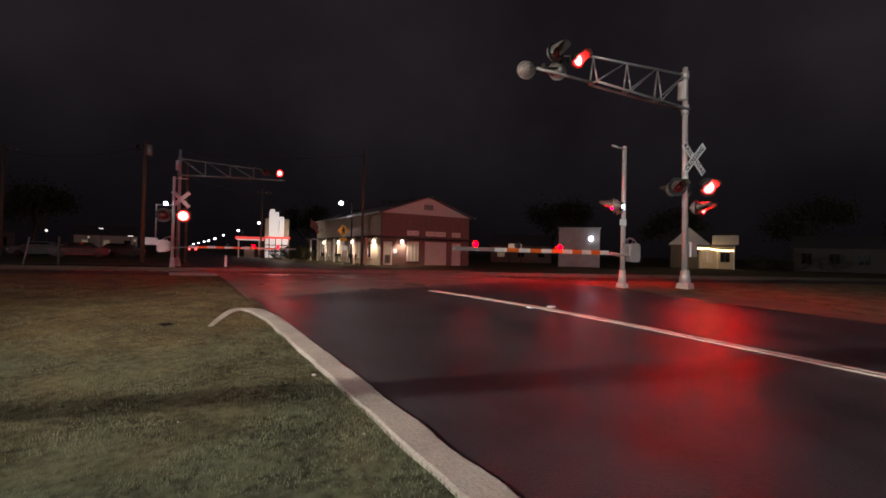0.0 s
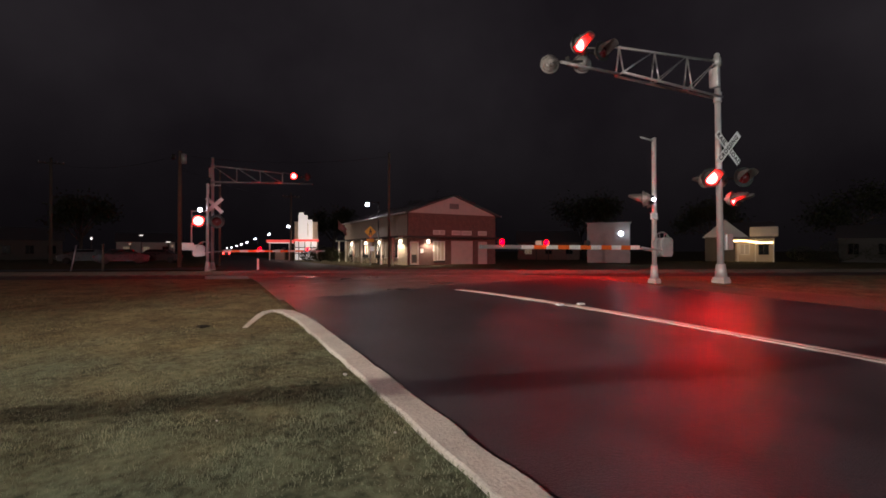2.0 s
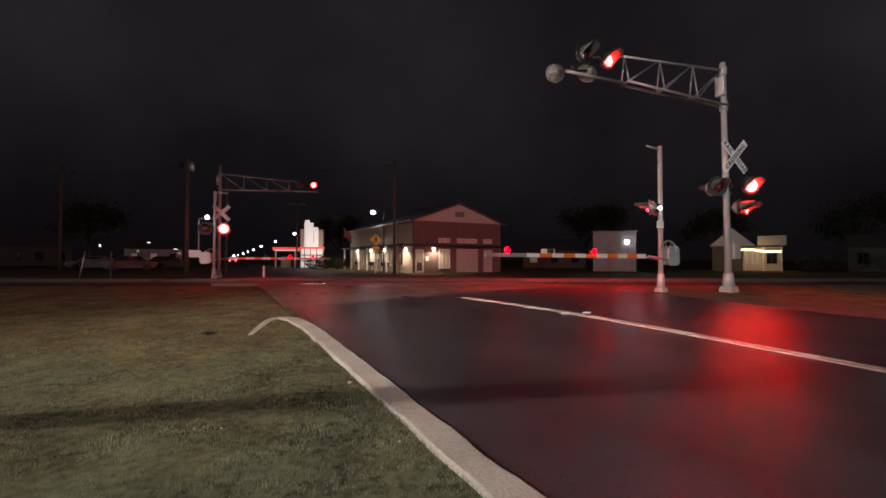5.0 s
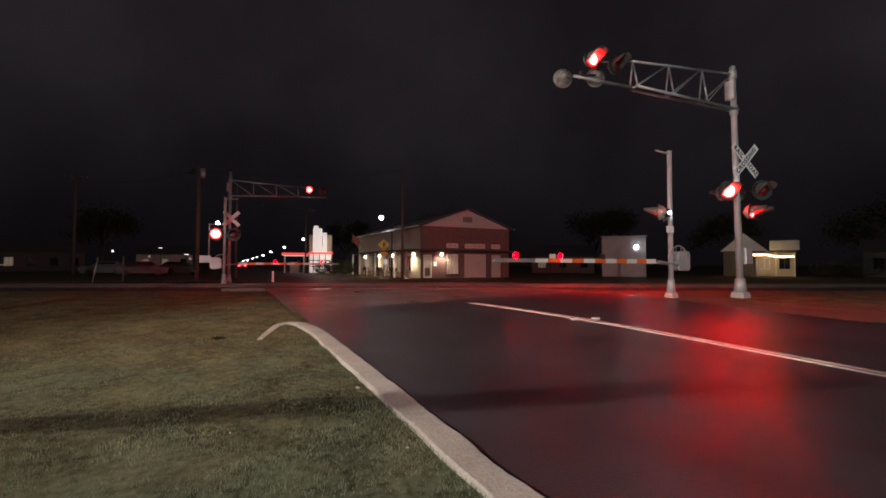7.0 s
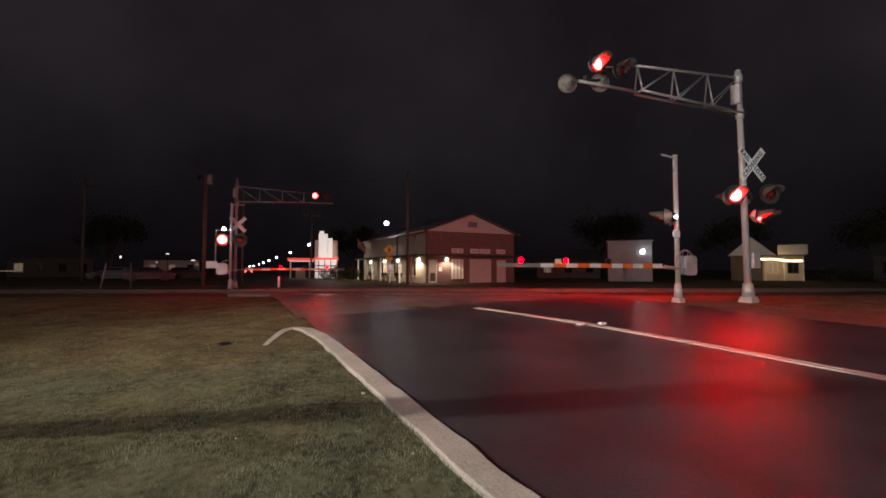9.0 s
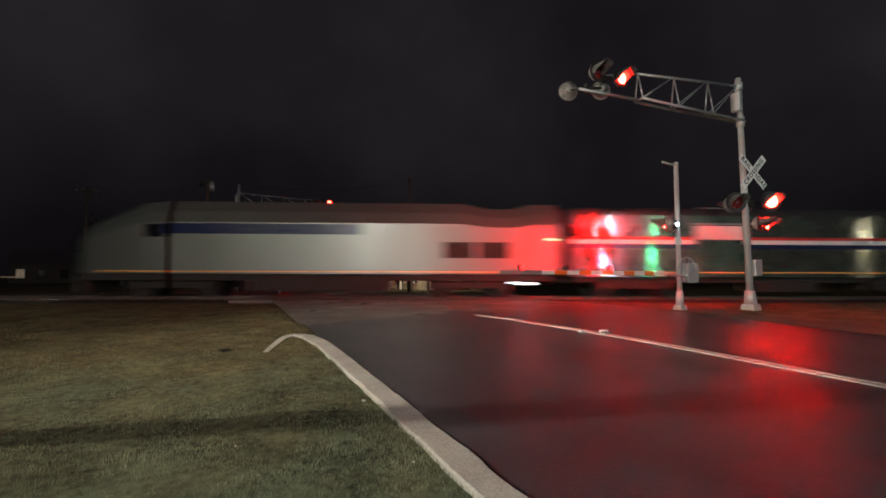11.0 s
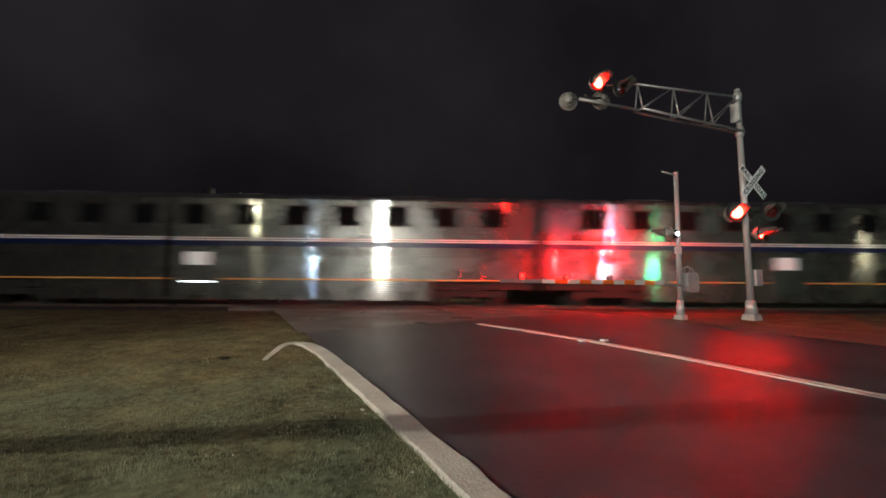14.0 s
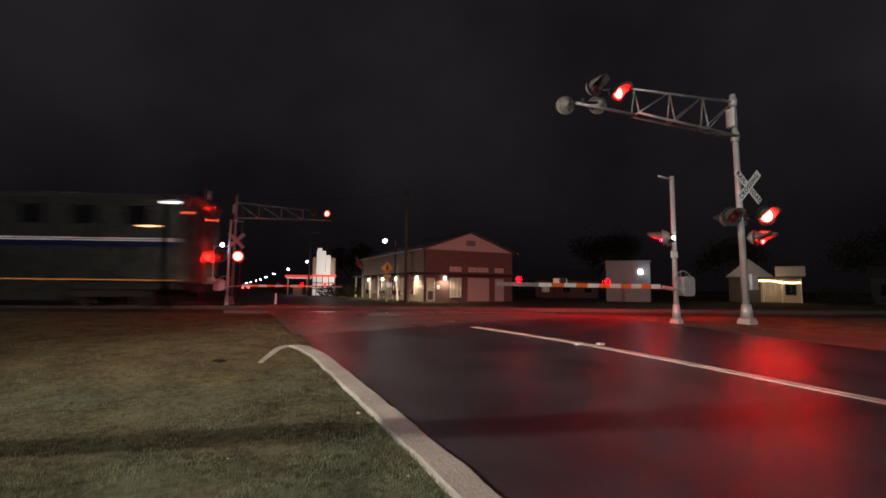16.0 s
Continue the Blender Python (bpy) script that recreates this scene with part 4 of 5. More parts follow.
def street_lamp(x, y, z, glow, label, r=0.16, arm=(-1.2, 0), base=None):
    z0 = ground_z(x + 0, y) if base is None else base
    t = thing("street_lamp", pose(x - arm[0], y - arm[1], z0 - 0.05), label, "street lamp", "street lamps")
    h = z - z0
    part("pole", rod(bmesh.new(), (0, 0, 0), (0, 0, h + 0.3), 0.10, 0.06, 12), dark_iron, t)
    part("bracket", rod(bmesh.new(), (0, 0, h + 0.2), (arm[0], arm[1], h + 0.18), 0.035, 0.03, 8), dark_iron, t)
    bm = bmesh.new()
    box(bm, arm[0] - r * 0.6, arm[0] + r * 0.6, arm[1] - r * 0.5, arm[1] + r * 0.5, h - 0.02 + r * 0.7, h + 0.06 + r * 0.7, 0.02)
    head = part("lamp_head", bm, galv, t)
    bm = bmesh.new()
    g = bmesh.ops.create_uvsphere(bm, u_segments=14, v_segments=8, radius=r)
    bmesh.ops.scale(bm, vec=(1, 1, 0.8), verts=g["verts"])
    bmesh.ops.translate(bm, vec=(arm[0], arm[1], h - 0.04), verts=g["verts"])
    for f in bm.faces:
        f.smooth = True
    part("globe", bm, glow, head, "glowing lamp globe")
    return t


street_lamp(VERGE_LAMP[0], VERGE_LAMP[1], VERGE_LAMP[2] + 0.34, verge_head_glow, "lit street lamp with warm white light", 0.15, (0.6, -0.3))
street_lamp(REAR_LAMP[0], REAR_LAMP[1], REAR_LAMP[2] + 0.34, warm_head_glow, "lit street lamp with warm white light", 0.15, (0.8, 0.4))
street_lamp(-24.0, -16.0, 5.0, blue_glow, "lit street lamp with bluish light", 0.09)
street_lamp(14.7, -30.0, 6.2, blue_glow, "lit street lamp with bluish light", 0.20)
street_lamp(41.6, -27.3, 5.5, warm_head_glow, "lit street lamp with warm white light", 0.16)
street_lamp(15.1, 44.0, 6.40, lamp_head_glow, "lit street lamp at the street corner", 0.24, (-1.1, 0.3))
for x, y, r in ((19.6, 119, 0.30), (22.5, 179, 0.36), (24.5, 250, 0.42), (28.5, 345, 0.5), (33, 460, 0.6), (38, 600, 0.7), (44, 824, 0.9), (50, 1100, 1.1)):
    street_lamp(x, y, 8.0, far_glow, "distant lit street lamp along the street", r, (-1.4, 0))


def signal_post(x, y):
    t = thing("traffic_signal", pose(x, y, ground_z(x, y) - 0.05), "traffic signal showing green on a steel post", "traffic signal")
    part("post", rod(bmesh.new(), (0, 0, 0), (0, 0, 6.2), 0.10, 0.08, 10), galv, t)
    part("signal_head", box(bmesh.new(), -0.18, 0.18, 0.08, 0.30, 4.7, 5.8, 0.03), black, t)
    part("green_lens", dome(bmesh.new(), 0.15, 0.05), green_glow, t, "glowing green lens", pose(0, 0.34, 4.95, 0, 0, 180))


signal_post(20.6, -31.0)


def utility_pole(x, y, h, label, cross=True, r=0.15, z=None):
    t = thing("utility_pole", pose(x, y, (ground_z(x, y) if z is None else z) - 0.1), label, "utility pole", "utility poles")
    part("pole", rod(bmesh.new(), (0, 0, 0), (0, 0, h), r, r * 0.7, 12), wood_pole, t)
    if cross:
        bm = bmesh.new()
        box(bm, -1.1, 1.1, -0.06, 0.06, h - 0.6, h - 0.48, 0.01)
        part("crossarm", bm, wood_pole, t)
        for dx in (-1.0, -0.5, 0.5, 1.0):
            bm = rod(bmesh.new(), (dx, 0, h - 0.48), (dx, 0, h - 0.33), 0.035, 0.025, 8)
            part("insulator", bm, galv, t)
    return t


utility_pole(-6.6, 6.1, 9.0, "weathered wooden utility pole beside the verge", False, 0.11)
utility_pole(13.56, 34.1, 9.5, "weathered wooden utility pole by the brick building", False, 0.12)
tall = utility_pole(-1.6, 42.2, 9.6, "tall wooden utility pole with a transformer beyond the railway", False, 0.17)
bm = rod(bmesh.new(), (0.28, 0, 8.6), (0.28, 0, 9.4), 0.2, None, 14)
part("transformer", bm, galv, tall, "grey drum transformer")
bm = rod(bmesh.new(), (-0.45, 0, 8.9), (-0.45, 0, 9.3), 0.18, 0.12, 12)
part("flood_light", bm, dark_iron, tall)
utility_pole(-13.7, 59.4, 11.0, "dark wooden utility pole in the distance", True, 0.17)
utility_pole(10.2, 60.0, 9.0, "dark wooden utility pole by the lit sign", True, 0.13)
utility_pole(1.4, 44.0, 8.6, "slim wooden utility pole beyond the railway", False, 0.10)


def wire(a, b, sag):
    pts = [Vector(a).lerp(Vector(b), i / 14) - Vector((0, 0, sag * 4 * (i / 14) * (1 - i / 14))) for i in range(15)]
    bm = bmesh.new()
    for p, q in zip(pts, pts[1:]):
        rod(bm, p, q, 0.013, None, 5)
    return tagged(part("overhead_wire", bm, black), "thin black overhead wire between poles", "wire", "overhead wires")


wire((-13.7, 59.4, 10.6), (-1.6, 42.2, 9.4), 0.8)
wire((-1.6, 42.2, 9.4), (13.56, 34.1, 9.3), 0.6)
wire((-1.6, 42.2, 8.3), (10.2, 60, 8.6), 0.6)


# ---- brick building with gabled roof ----
zinc = mat("weathered_zinc", (0.21, 0.21, 0.205), 0.55, 0.3, tone=0.3, scale=1.5, bump=0.05)
brick = mat("red_brick", (0.175, 0.105, 0.09), 0.85, tone=0.35, scale=3, bump=0.5, fine=22)
cream = mat("cream_render", (0.55, 0.47, 0.36), 0.8, tone=0.15, scale=2, bump=0.1)
siding = mat("pale_siding", (0.55, 0.50, 0.45), 0.7, tone=0.12, scale=2, bump=0.1)
roof_metal = mat("dark_roof", (0.10, 0.09, 0.09), 0.5, 0.2, tone=0.3, scale=2, bump=0.1)
frame_white = mat("white_frame", (0.75, 0.72, 0.66), 0.6, tone=0.08, bump=0.05)
dark_trim = mat("dark_trim", (0.05, 0.045, 0.04), 0.7, tone=0.2, bump=0.1)
# Faint emission on the panes themselves, standing in for lit rooms behind.
inner_glow = mat("faint_pane_glow", (0.3, 0.25, 0.2), 0.6, glow=(1.0, 0.78, 0.5), power=0.10)


def ring(x0, x1, z0, z1, w, y0, y1):
    """An open frame of width w round an opening, as one closed band."""
    bm = bmesh.new()
    inner = [(x0, z0), (x1, z0), (x1, z1), (x0, z1)]
    outer = [(x0 - w, z0 - w), (x1 + w, z0 - w), (x1 + w, z1 + w), (x0 - w, z1 + w)]
    q = [[bm.verts.new((x, y, z)) for x, z in pts] for pts, y in ((inner, y0), (outer, y0), (outer, y1), (inner, y1))]
    for r in range(4):
        for i in range(4):
            k = (i + 1) % 4
            bm.faces.new((q[r][i], q[r][k], q[(r + 1) % 4][k], q[(r + 1) % 4][i]))
    bmesh.ops.recalc_face_normals(bm, faces=bm.faces[:])
    return bm


def glazed(parent, x0, x1, z0, z1, y, name="window", bars=1, pane=None, frame_m=None):
    """A window or glazed door in a wall that faces -y at y."""
    w = 0.07
    fr = part(name, ring(x0, x1, z0, z1, w, y - 0.06, y + 0.02), frame_m or frame_white, parent, "" if frame_m else "white painted frame")
    for i in range(bars):
        xc = x0 + (x1 - x0) * (i + 1) / (bars + 1)
        part("mullion", box(bmesh.new(), xc - 0.025, xc + 0.025, y - 0.05, y - 0.013, z0, z1), frame_m or frame_white, fr)
    part("pane", box(bmesh.new(), x0, x1, y - 0.012, y + 0.012, z0, z1), pane or dark_glass, fr, "window pane")
    return fr


def depot():
    t = thing("brick_building", BUILDING, "gabled red brick building with a canopy and warm wall lamps", "building")
    W, D, H, P = 9.5, 20.0, 4.75, 6.45
    part("upper_wall", box(bmesh.new(), 0, W, 0, 0.25, 2.45, H), brick, t, "red brick upper wall")
    for x0, x1 in ((0, 0.16), (1.0, 2.5), (3.75, 4.43), (6.9, 7.46), (8.57, W)):
        part("pier", box(bmesh.new(), x0, x1, 0, 0.25, 0, 2.45), brick, t, "brick pier under the canopy")
    for x0, x1, z0, z1 in ((0.16, 1.0, 2.12, 2.45), (2.5, 3.75, 2.2, 2.45), (4.43, 6.9, 2.25, 2.45), (7.46, 8.57, 2.2, 2.45), (2.5, 3.75, 0, 0.3)):
        part("lintel", box(bmesh.new(), x0, x1, 0, 0.25, z0, z1), brick, t)
    # brick courses stand proud on the piers and the upper wall
    course = bmesh.new()
    for k in range(9):
        box(course, 0.0, W, -0.012, -0.001, 2.72 + k * 0.23, 2.86 + k * 0.23)
    tagged(part("brick_course", course, brick, t, "raised brick courses"), kind="stuff")
    bm = bmesh.new()
    vs = [bm.verts.new(p) for p in ((-0.1, 0.02, H), (W + 0.1, 0.02, H), (W / 2, 0.02, P), (-0.1, 0.25, H), (W + 0.1, 0.25, H), (W / 2, 0.25, P))]
    for f in ((0, 1, 2), (5, 4, 3), (0, 3, 4, 1), (1, 4, 5, 2), (2, 5, 3, 0)):
        bm.faces.new([vs[i] for i in f])
    gable = part("gable", bm, siding, t, "pale sided gable")
    for k in range(7):
        z = H + 0.06 + k * 0.22
        hw = (P - z - 0.19) / (P - H) * (W / 2) - 0.02
        if hw > 0.1:
            part("board", box(bmesh.new(), W / 2 - hw, W / 2 + hw, 0.0, 0.02, z, z + 0.19), siding, gable)
    part("vent", box(bmesh.new(), W / 2 - 0.5, W / 2 + 0.5, -0.03, 0.0, H + 0.5, H + 1.0), zinc, gable)
    for x0, x1, y0, y1 in ((0, 0.25, 0.25, D), (W - 0.25, W, 0.25, D), (0.25, W - 0.25, D - 0.25, D)):
        part("side_wall", box(bmesh.new(), x0, x1, y0, y1, 0, H), cream, t, "cream side wall")
    ang = math.degrees(math.atan2(P - H, W / 2))
    length = math.hypot(W / 2, P - H) + 0.45
    for s in (-1, 1):
        prof = [(0, P + 0.02), (s * length * math.cos(radians(ang)), P + 0.02 - length * math.sin(radians(ang))),
                (s * length * math.cos(radians(ang)), P + 0.16 - length * math.sin(radians(ang))), (0, P + 0.16)]
        bm = extrude(bmesh.new(), prof, -D - 0.3, 0.35)
        part("roof", bm, roof_metal, t, "dark pitched metal roof", Matrix.Translation((W / 2, 0, 0)) @ Matrix(((0, 1, 0, 0), (-1, 0, 0, 0), (0, 0, 1, 0), (0, 0, 0, 1))))
        x = W / 2 + s * length * math.cos(radians(ang))
        z = P - length * math.sin(radians(ang))
        part("gutter", box(bmesh.new(), min(x, x + s * 0.10), max(x, x + s * 0.10), -0.35, D + 0.3, z + 0.04, z + 0.17, 0.02), frame_white, t, "white eaves gutter")
        for k in range(14):
            a = radians(ang)
            y = 0.3 + k * 1.45
            bm = rod(bmesh.new(), (W / 2, y, P + 0.17), (W / 2 + s * length * math.cos(a), y, P + 0.17 - length * math.sin(a)), 0.02, None, 5)
            part("roof_seam", bm, roof_metal, t)
    part("canopy", box(bmesh.new(), -1.5, W + 0.2, -1.2, -0.015, 2.45, 2.60, 0.02), dark_trim, t, "dark flat canopy")
    part("canopy", box(bmesh.new(), -1.5, -0.003, 0.0, D - 1, 2.45, 2.60, 0.02), dark_trim, t, "dark flat canopy")
    for k in range(7):
        part("post", box(bmesh.new(), -1.42, -1.28, 0.3 + k * 2.9, 0.44 + k * 2.9, 0, 2.45, 0.01), frame_white, t)
    glazed(t, 0.24, 0.92, 0.12, 2.05, 0.0, "door", 0, inner_glow)
    part("kick_panel", box(bmesh.new(), 0.34, 0.82, -0.03, -0.014, 0.22, 0.95), dark_trim, t)
    glazed(t, 2.6, 3.65, 0.45, 2.12, 0.0, "window", 2, inner_glow)
    part("sill_box", box(bmesh.new(), 2.6, 3.65, -0.2, -0.065, 0.22, 0.40, 0.01), dark_trim, t)
    door = part("garage_door", box(bmesh.new(), 4.44, 6.89, 0.08, 0.12, 0.02, 2.24), siding, t, "pale panelled garage door")
    for k in range(5):
        part("panel", box(bmesh.new(), 4.46, 6.87, 0.05, 0.08, 0.03 + k * 0.442, 0.45 + k * 0.442, 0.01), siding, door)
    part("side_door", box(bmesh.new(), 7.48, 8.55, 0.05, 0.11, 0.0, 2.18, 0.01), siding, t)
    for x0, x1 in ((2.57, 3.1), (3.22, 3.65), (4.55, 5.35), (5.6, 6.6), (7.5, 8.35)):
        glazed(t, x0, x1, 2.86, 3.14, -0.012, "transom", 0, siding)
    part("notice", box(bmesh.new(), 1.2, 1.5, -0.03, 0.0, 1.1, 1.5), sign_white, t)
    for k in range(7):
        y0 = 2.3 + k * 2.4
        fr = part("window", ring(0, 1.34, 0.65, 2.1, 0.08, -0.06, -0.002), frame_white, t, "white painted frame", Matrix.Translation((0, y0 + 1.42, 0)) @ Matrix.Rotation(-math.pi / 2, 4, "Z"))
        part("mullion", box(bmesh.new(), 0.63, 0.71, -0.055, -0.022, 0.65, 2.1), frame_white, fr)
        part("pane", box(bmesh.new(), 0, 1.34, -0.02, -0.005, 0.65, 2.1), inner_glow if k % 2 else dark_glass, fr)
    for x, y in ((1.97, -0.10), (-0.10, 1.6), (-0.10, 7.1), (-0.10, 11.4), (-0.10, 16.6)):
        part("wall_lamp", box(bmesh.new(), x - 0.10, x + 0.10, y - 0.10, y + 0.10, 2.02, 2.30, 0.03), wall_glow, t, "glowing wall lamp")
    return t


depot()


def diamond_sign(x, y):
    t = thing("crossing_sign", pose(x, y, ground_z(x, y) - 0.05, 0, 0, -18), "yellow diamond pedestrian crossing sign on a post", "road sign")
    part("post", rod(bmesh.new(), (0, 0.03, 0), (0, 0.03, 3.6), 0.04, None, 8), galv, t)
    part("plate", box(bmesh.new(), -0.38, 0.38, -0.01, 0.01, -0.38, 0.38, 0.004), sign_yellow, t, "yellow diamond plate", pose(0, 0, 3.08, 0, 45, 0))
    part("sub_plate", box(bmesh.new(), -0.33, 0.33, -0.01, 0.01, 2.13, 2.45, 0.004), sign_yellow, t, "yellow plate")
    bm = bmesh.new()
    rod(bm, (0.02, -0.012, 3.31), (0.02, -0.018, 3.31), 0.065, None, 12)
    box(bm, -0.06, 0.10, -0.018, -0.012, 3.02, 3.24)
    box(bm, -0.13, -0.06, -0.018, -0.012, 3.06, 3.12)
    box(bm, 0.10, 0.17, -0.018, -0.012, 3.08, 3.14)
    for x, lean in ((-0.02, 16), (0.06, -16)):
        box(bm, -0.035, 0.035, -0.018, -0.012, -0.30, 0.0, m=pose(x, 0, 3.04, 0, lean, 0))
    part("symbol", bm, sign_black, t, "black symbol")
    part("panel_light", box(bmesh.new(), -0.05, 0.33, -0.03, 0.0, 1.30, 1.75, 0.01), lit_door, t, "small lit notice panel")


diamond_sign(13.45, 38.4)


def house(at, turn, w, d, h, rise, wall, label, name="house", lit=0):
    t = thing(name, pose(*at, 0, 0, turn), label, "house", "distant houses")
    bm = bmesh.new()
    box(bm, -w / 2, w / 2, 0, d, 0, h)
    part("wall", bm, wall, t)
    bm = bmesh.new()
    prof = [(-0.4, h - 0.05), (d / 2, h + rise), (d + 0.4, h - 0.05), (d / 2, h + rise - 0.18)]
    if rise > 0:
        vs = [[bm.verts.new((x, y, z)) for y, z in prof] for x in (-w / 2 - 0.3, w / 2 + 0.3)]
        for i in range(4):
            j = (i + 1) % 4
            bm.faces.new((vs[0][i], vs[1][i], vs[1][j], vs[0][j]))
        bm.faces.new((vs[0][0], vs[0][1], vs[0][3]))
        bm.faces.new((vs[0][1], vs[0][2], vs[0][3]))
        bm.faces.new((vs[1][0], vs[1][3], vs[1][1]))
        bm.faces.new((vs[1][1], vs[1][3], vs[1][2]))
        bmesh.ops.recalc_face_normals(bm, faces=bm.faces[:])
    else:
        box(bm, -w / 2 - 0.3, w / 2 + 0.3, -0.3, d + 0.3, h, h + 0.25)
    part("roof", bm, roof_metal, t)
    n = max(2, int(w / 2.5))
    for k in range(n):
        x = -w / 2 + w * (k + 0.5) / n
        glazed(t, x - 0.45, x + 0.45, 0.9, 2.1, 0.0, "window", 1, inner_glow if k < lit else dark_glass, frame_white if k < lit else dark_trim)
    return t


# house with string lights on its porch
dark_wall = mat("dark_weatherboard", (0.09, 0.08, 0.07), 0.85, tone=0.2, scale=2, bump=0.2)
home = house((58.8, 28.85, 0.2), -62, 3.8, 8, 3.0, 2.0, cream, "white house with warm string lights along the porch", lit=1)
sl = mat("string_light_glow", (0.9, 0.7, 0.4), 0.4, glow=(1.0, 0.72, 0.34), power=6.5)
part("porch_roof", box(bmesh.new(), -3.55, 1.9, -2.2, -0.05, 2.75, 2.9, 0.02), roof_metal, home)
for k in range(22):
    bm = bmesh.new()
    bmesh.ops.create_icosphere(bm, subdivisions=1, radius=0.12)
    part("light_bulb", bm, sl, home, m=pose(-3.4 + k * 0.237, -2.25, 2.72 - 0.022 * k - 0.10 * abs(math.sin(k * 0.30))))
for k in range(4):
    bm = bmesh.new()
    bmesh.ops.create_icosphere(bm, subdivisions=1, radius=0.12)
    part("light_bulb", bm, sl, home, m=pose(-3.45, -2.25, 0.45 + k * 0.55))
    part("porch_post", box(bmesh.new(), -3.4 + k * 1.7, -3.28 + k * 1.7, -2.2, -2.08, 0, 2.75), frame_white, home)
bm = bmesh.new()
vs = [bm.verts.new(p) for p in ((-5.4, -0.6, 3.0), (-0.6, -0.6, 3.0), (-3.0, -0.6, 5.2), (-5.4, 3, 3.0), (-0.6, 3, 3.0), (-3.0, 3, 5.2))]
for f in ((0, 1, 2), (5, 4, 3), (0, 3, 4, 1), (1, 4, 5, 2), (2, 5, 3, 0)):
    bm.faces.new([vs[i] for i in f])
part("front_gable", bm, frame_white, home, "white front gable")
# The dark wall colour stands in for shade on this part of the house.
part("front_wall", box(bmesh.new(), -5.1, -1.95, -0.5, 3.0, 0, 3.0), dark_wall, home, "front wall coloured dark for the shade")
part("sign_board", box(bmesh.new(), -0.5, 2.2, -2.3, -2.2, 3.0, 4.1, 0.02), siding, home, "pale sign board")

house((66, 18, 0.2), -72, 10, 8, 2.8, 1.6, dark_trim, "dark house with a low roof")
house((45.5, 50.3, 0.2), -38, 9, 8, 2.6, 1.8, brick, "low brick house with a small lit sign", lit=1)
shop_sign = thing("shop_sign", pose(40.5, 46.0, 0.2, 0, 0, -38), "small lit yellow sign board on posts", "sign")
part("board", box(bmesh.new(), -0.9, 0.9, -0.1, 0.1, 2.0, 2.7, 0.02), lit_window, shop_sign, "lit yellow board")
for x in (-0.8, 0.8):
    part("post", box(bmesh.new(), x - 0.06, x + 0.06, -0.05, 0.05, -0.1, 2.0), dark_trim, shop_sign)
house((-45, 68, 0.2), 30, 12, 8, 3, 2, dark_wall, "dark weatherboard house with a lit window", lit=1)
house((-24, 88, 0.2), 12, 10, 8, 3, 2, dark_wall, "dark weatherboard house in the distance", lit=1)
house((-9, 98, 0.2), 5, 9, 8, 3, 1.8, siding, "pale distant house with a lit window", lit=2)
house((28, 70, 0.2), -15, 14, 8, 3.0, 1.2, cream, "low cream building beyond the street", lit=1)


def metal_shed():
    m = pose(35.3, 30.45, 0.3, 0, 0, -47)
    t = thing("metal_shed", m, "silver metal equipment shed with a small lamp", "shed")
    part("wall", box(bmesh.new(), -2.0, 2.0, 0, 2.5, 0, 3.9, 0.03), zinc, t)
    for k in range(10):
        part("rib", box(bmesh.new(), -1.95 + k * 0.42, -1.87 + k * 0.42, -0.025, 0.0, 0.05, 3.85), zinc, t)
    part("roof", box(bmesh.new(), -2.12, 2.12, -0.12, 2.62, 3.9, 4.02, 0.03), zinc, t)
    part("lamp", box(bmesh.new(), 1.0, 1.3, -0.15, -0.03, 2.75, 3.05, 0.03), white_led, t, "small white lamp")


metal_shed()


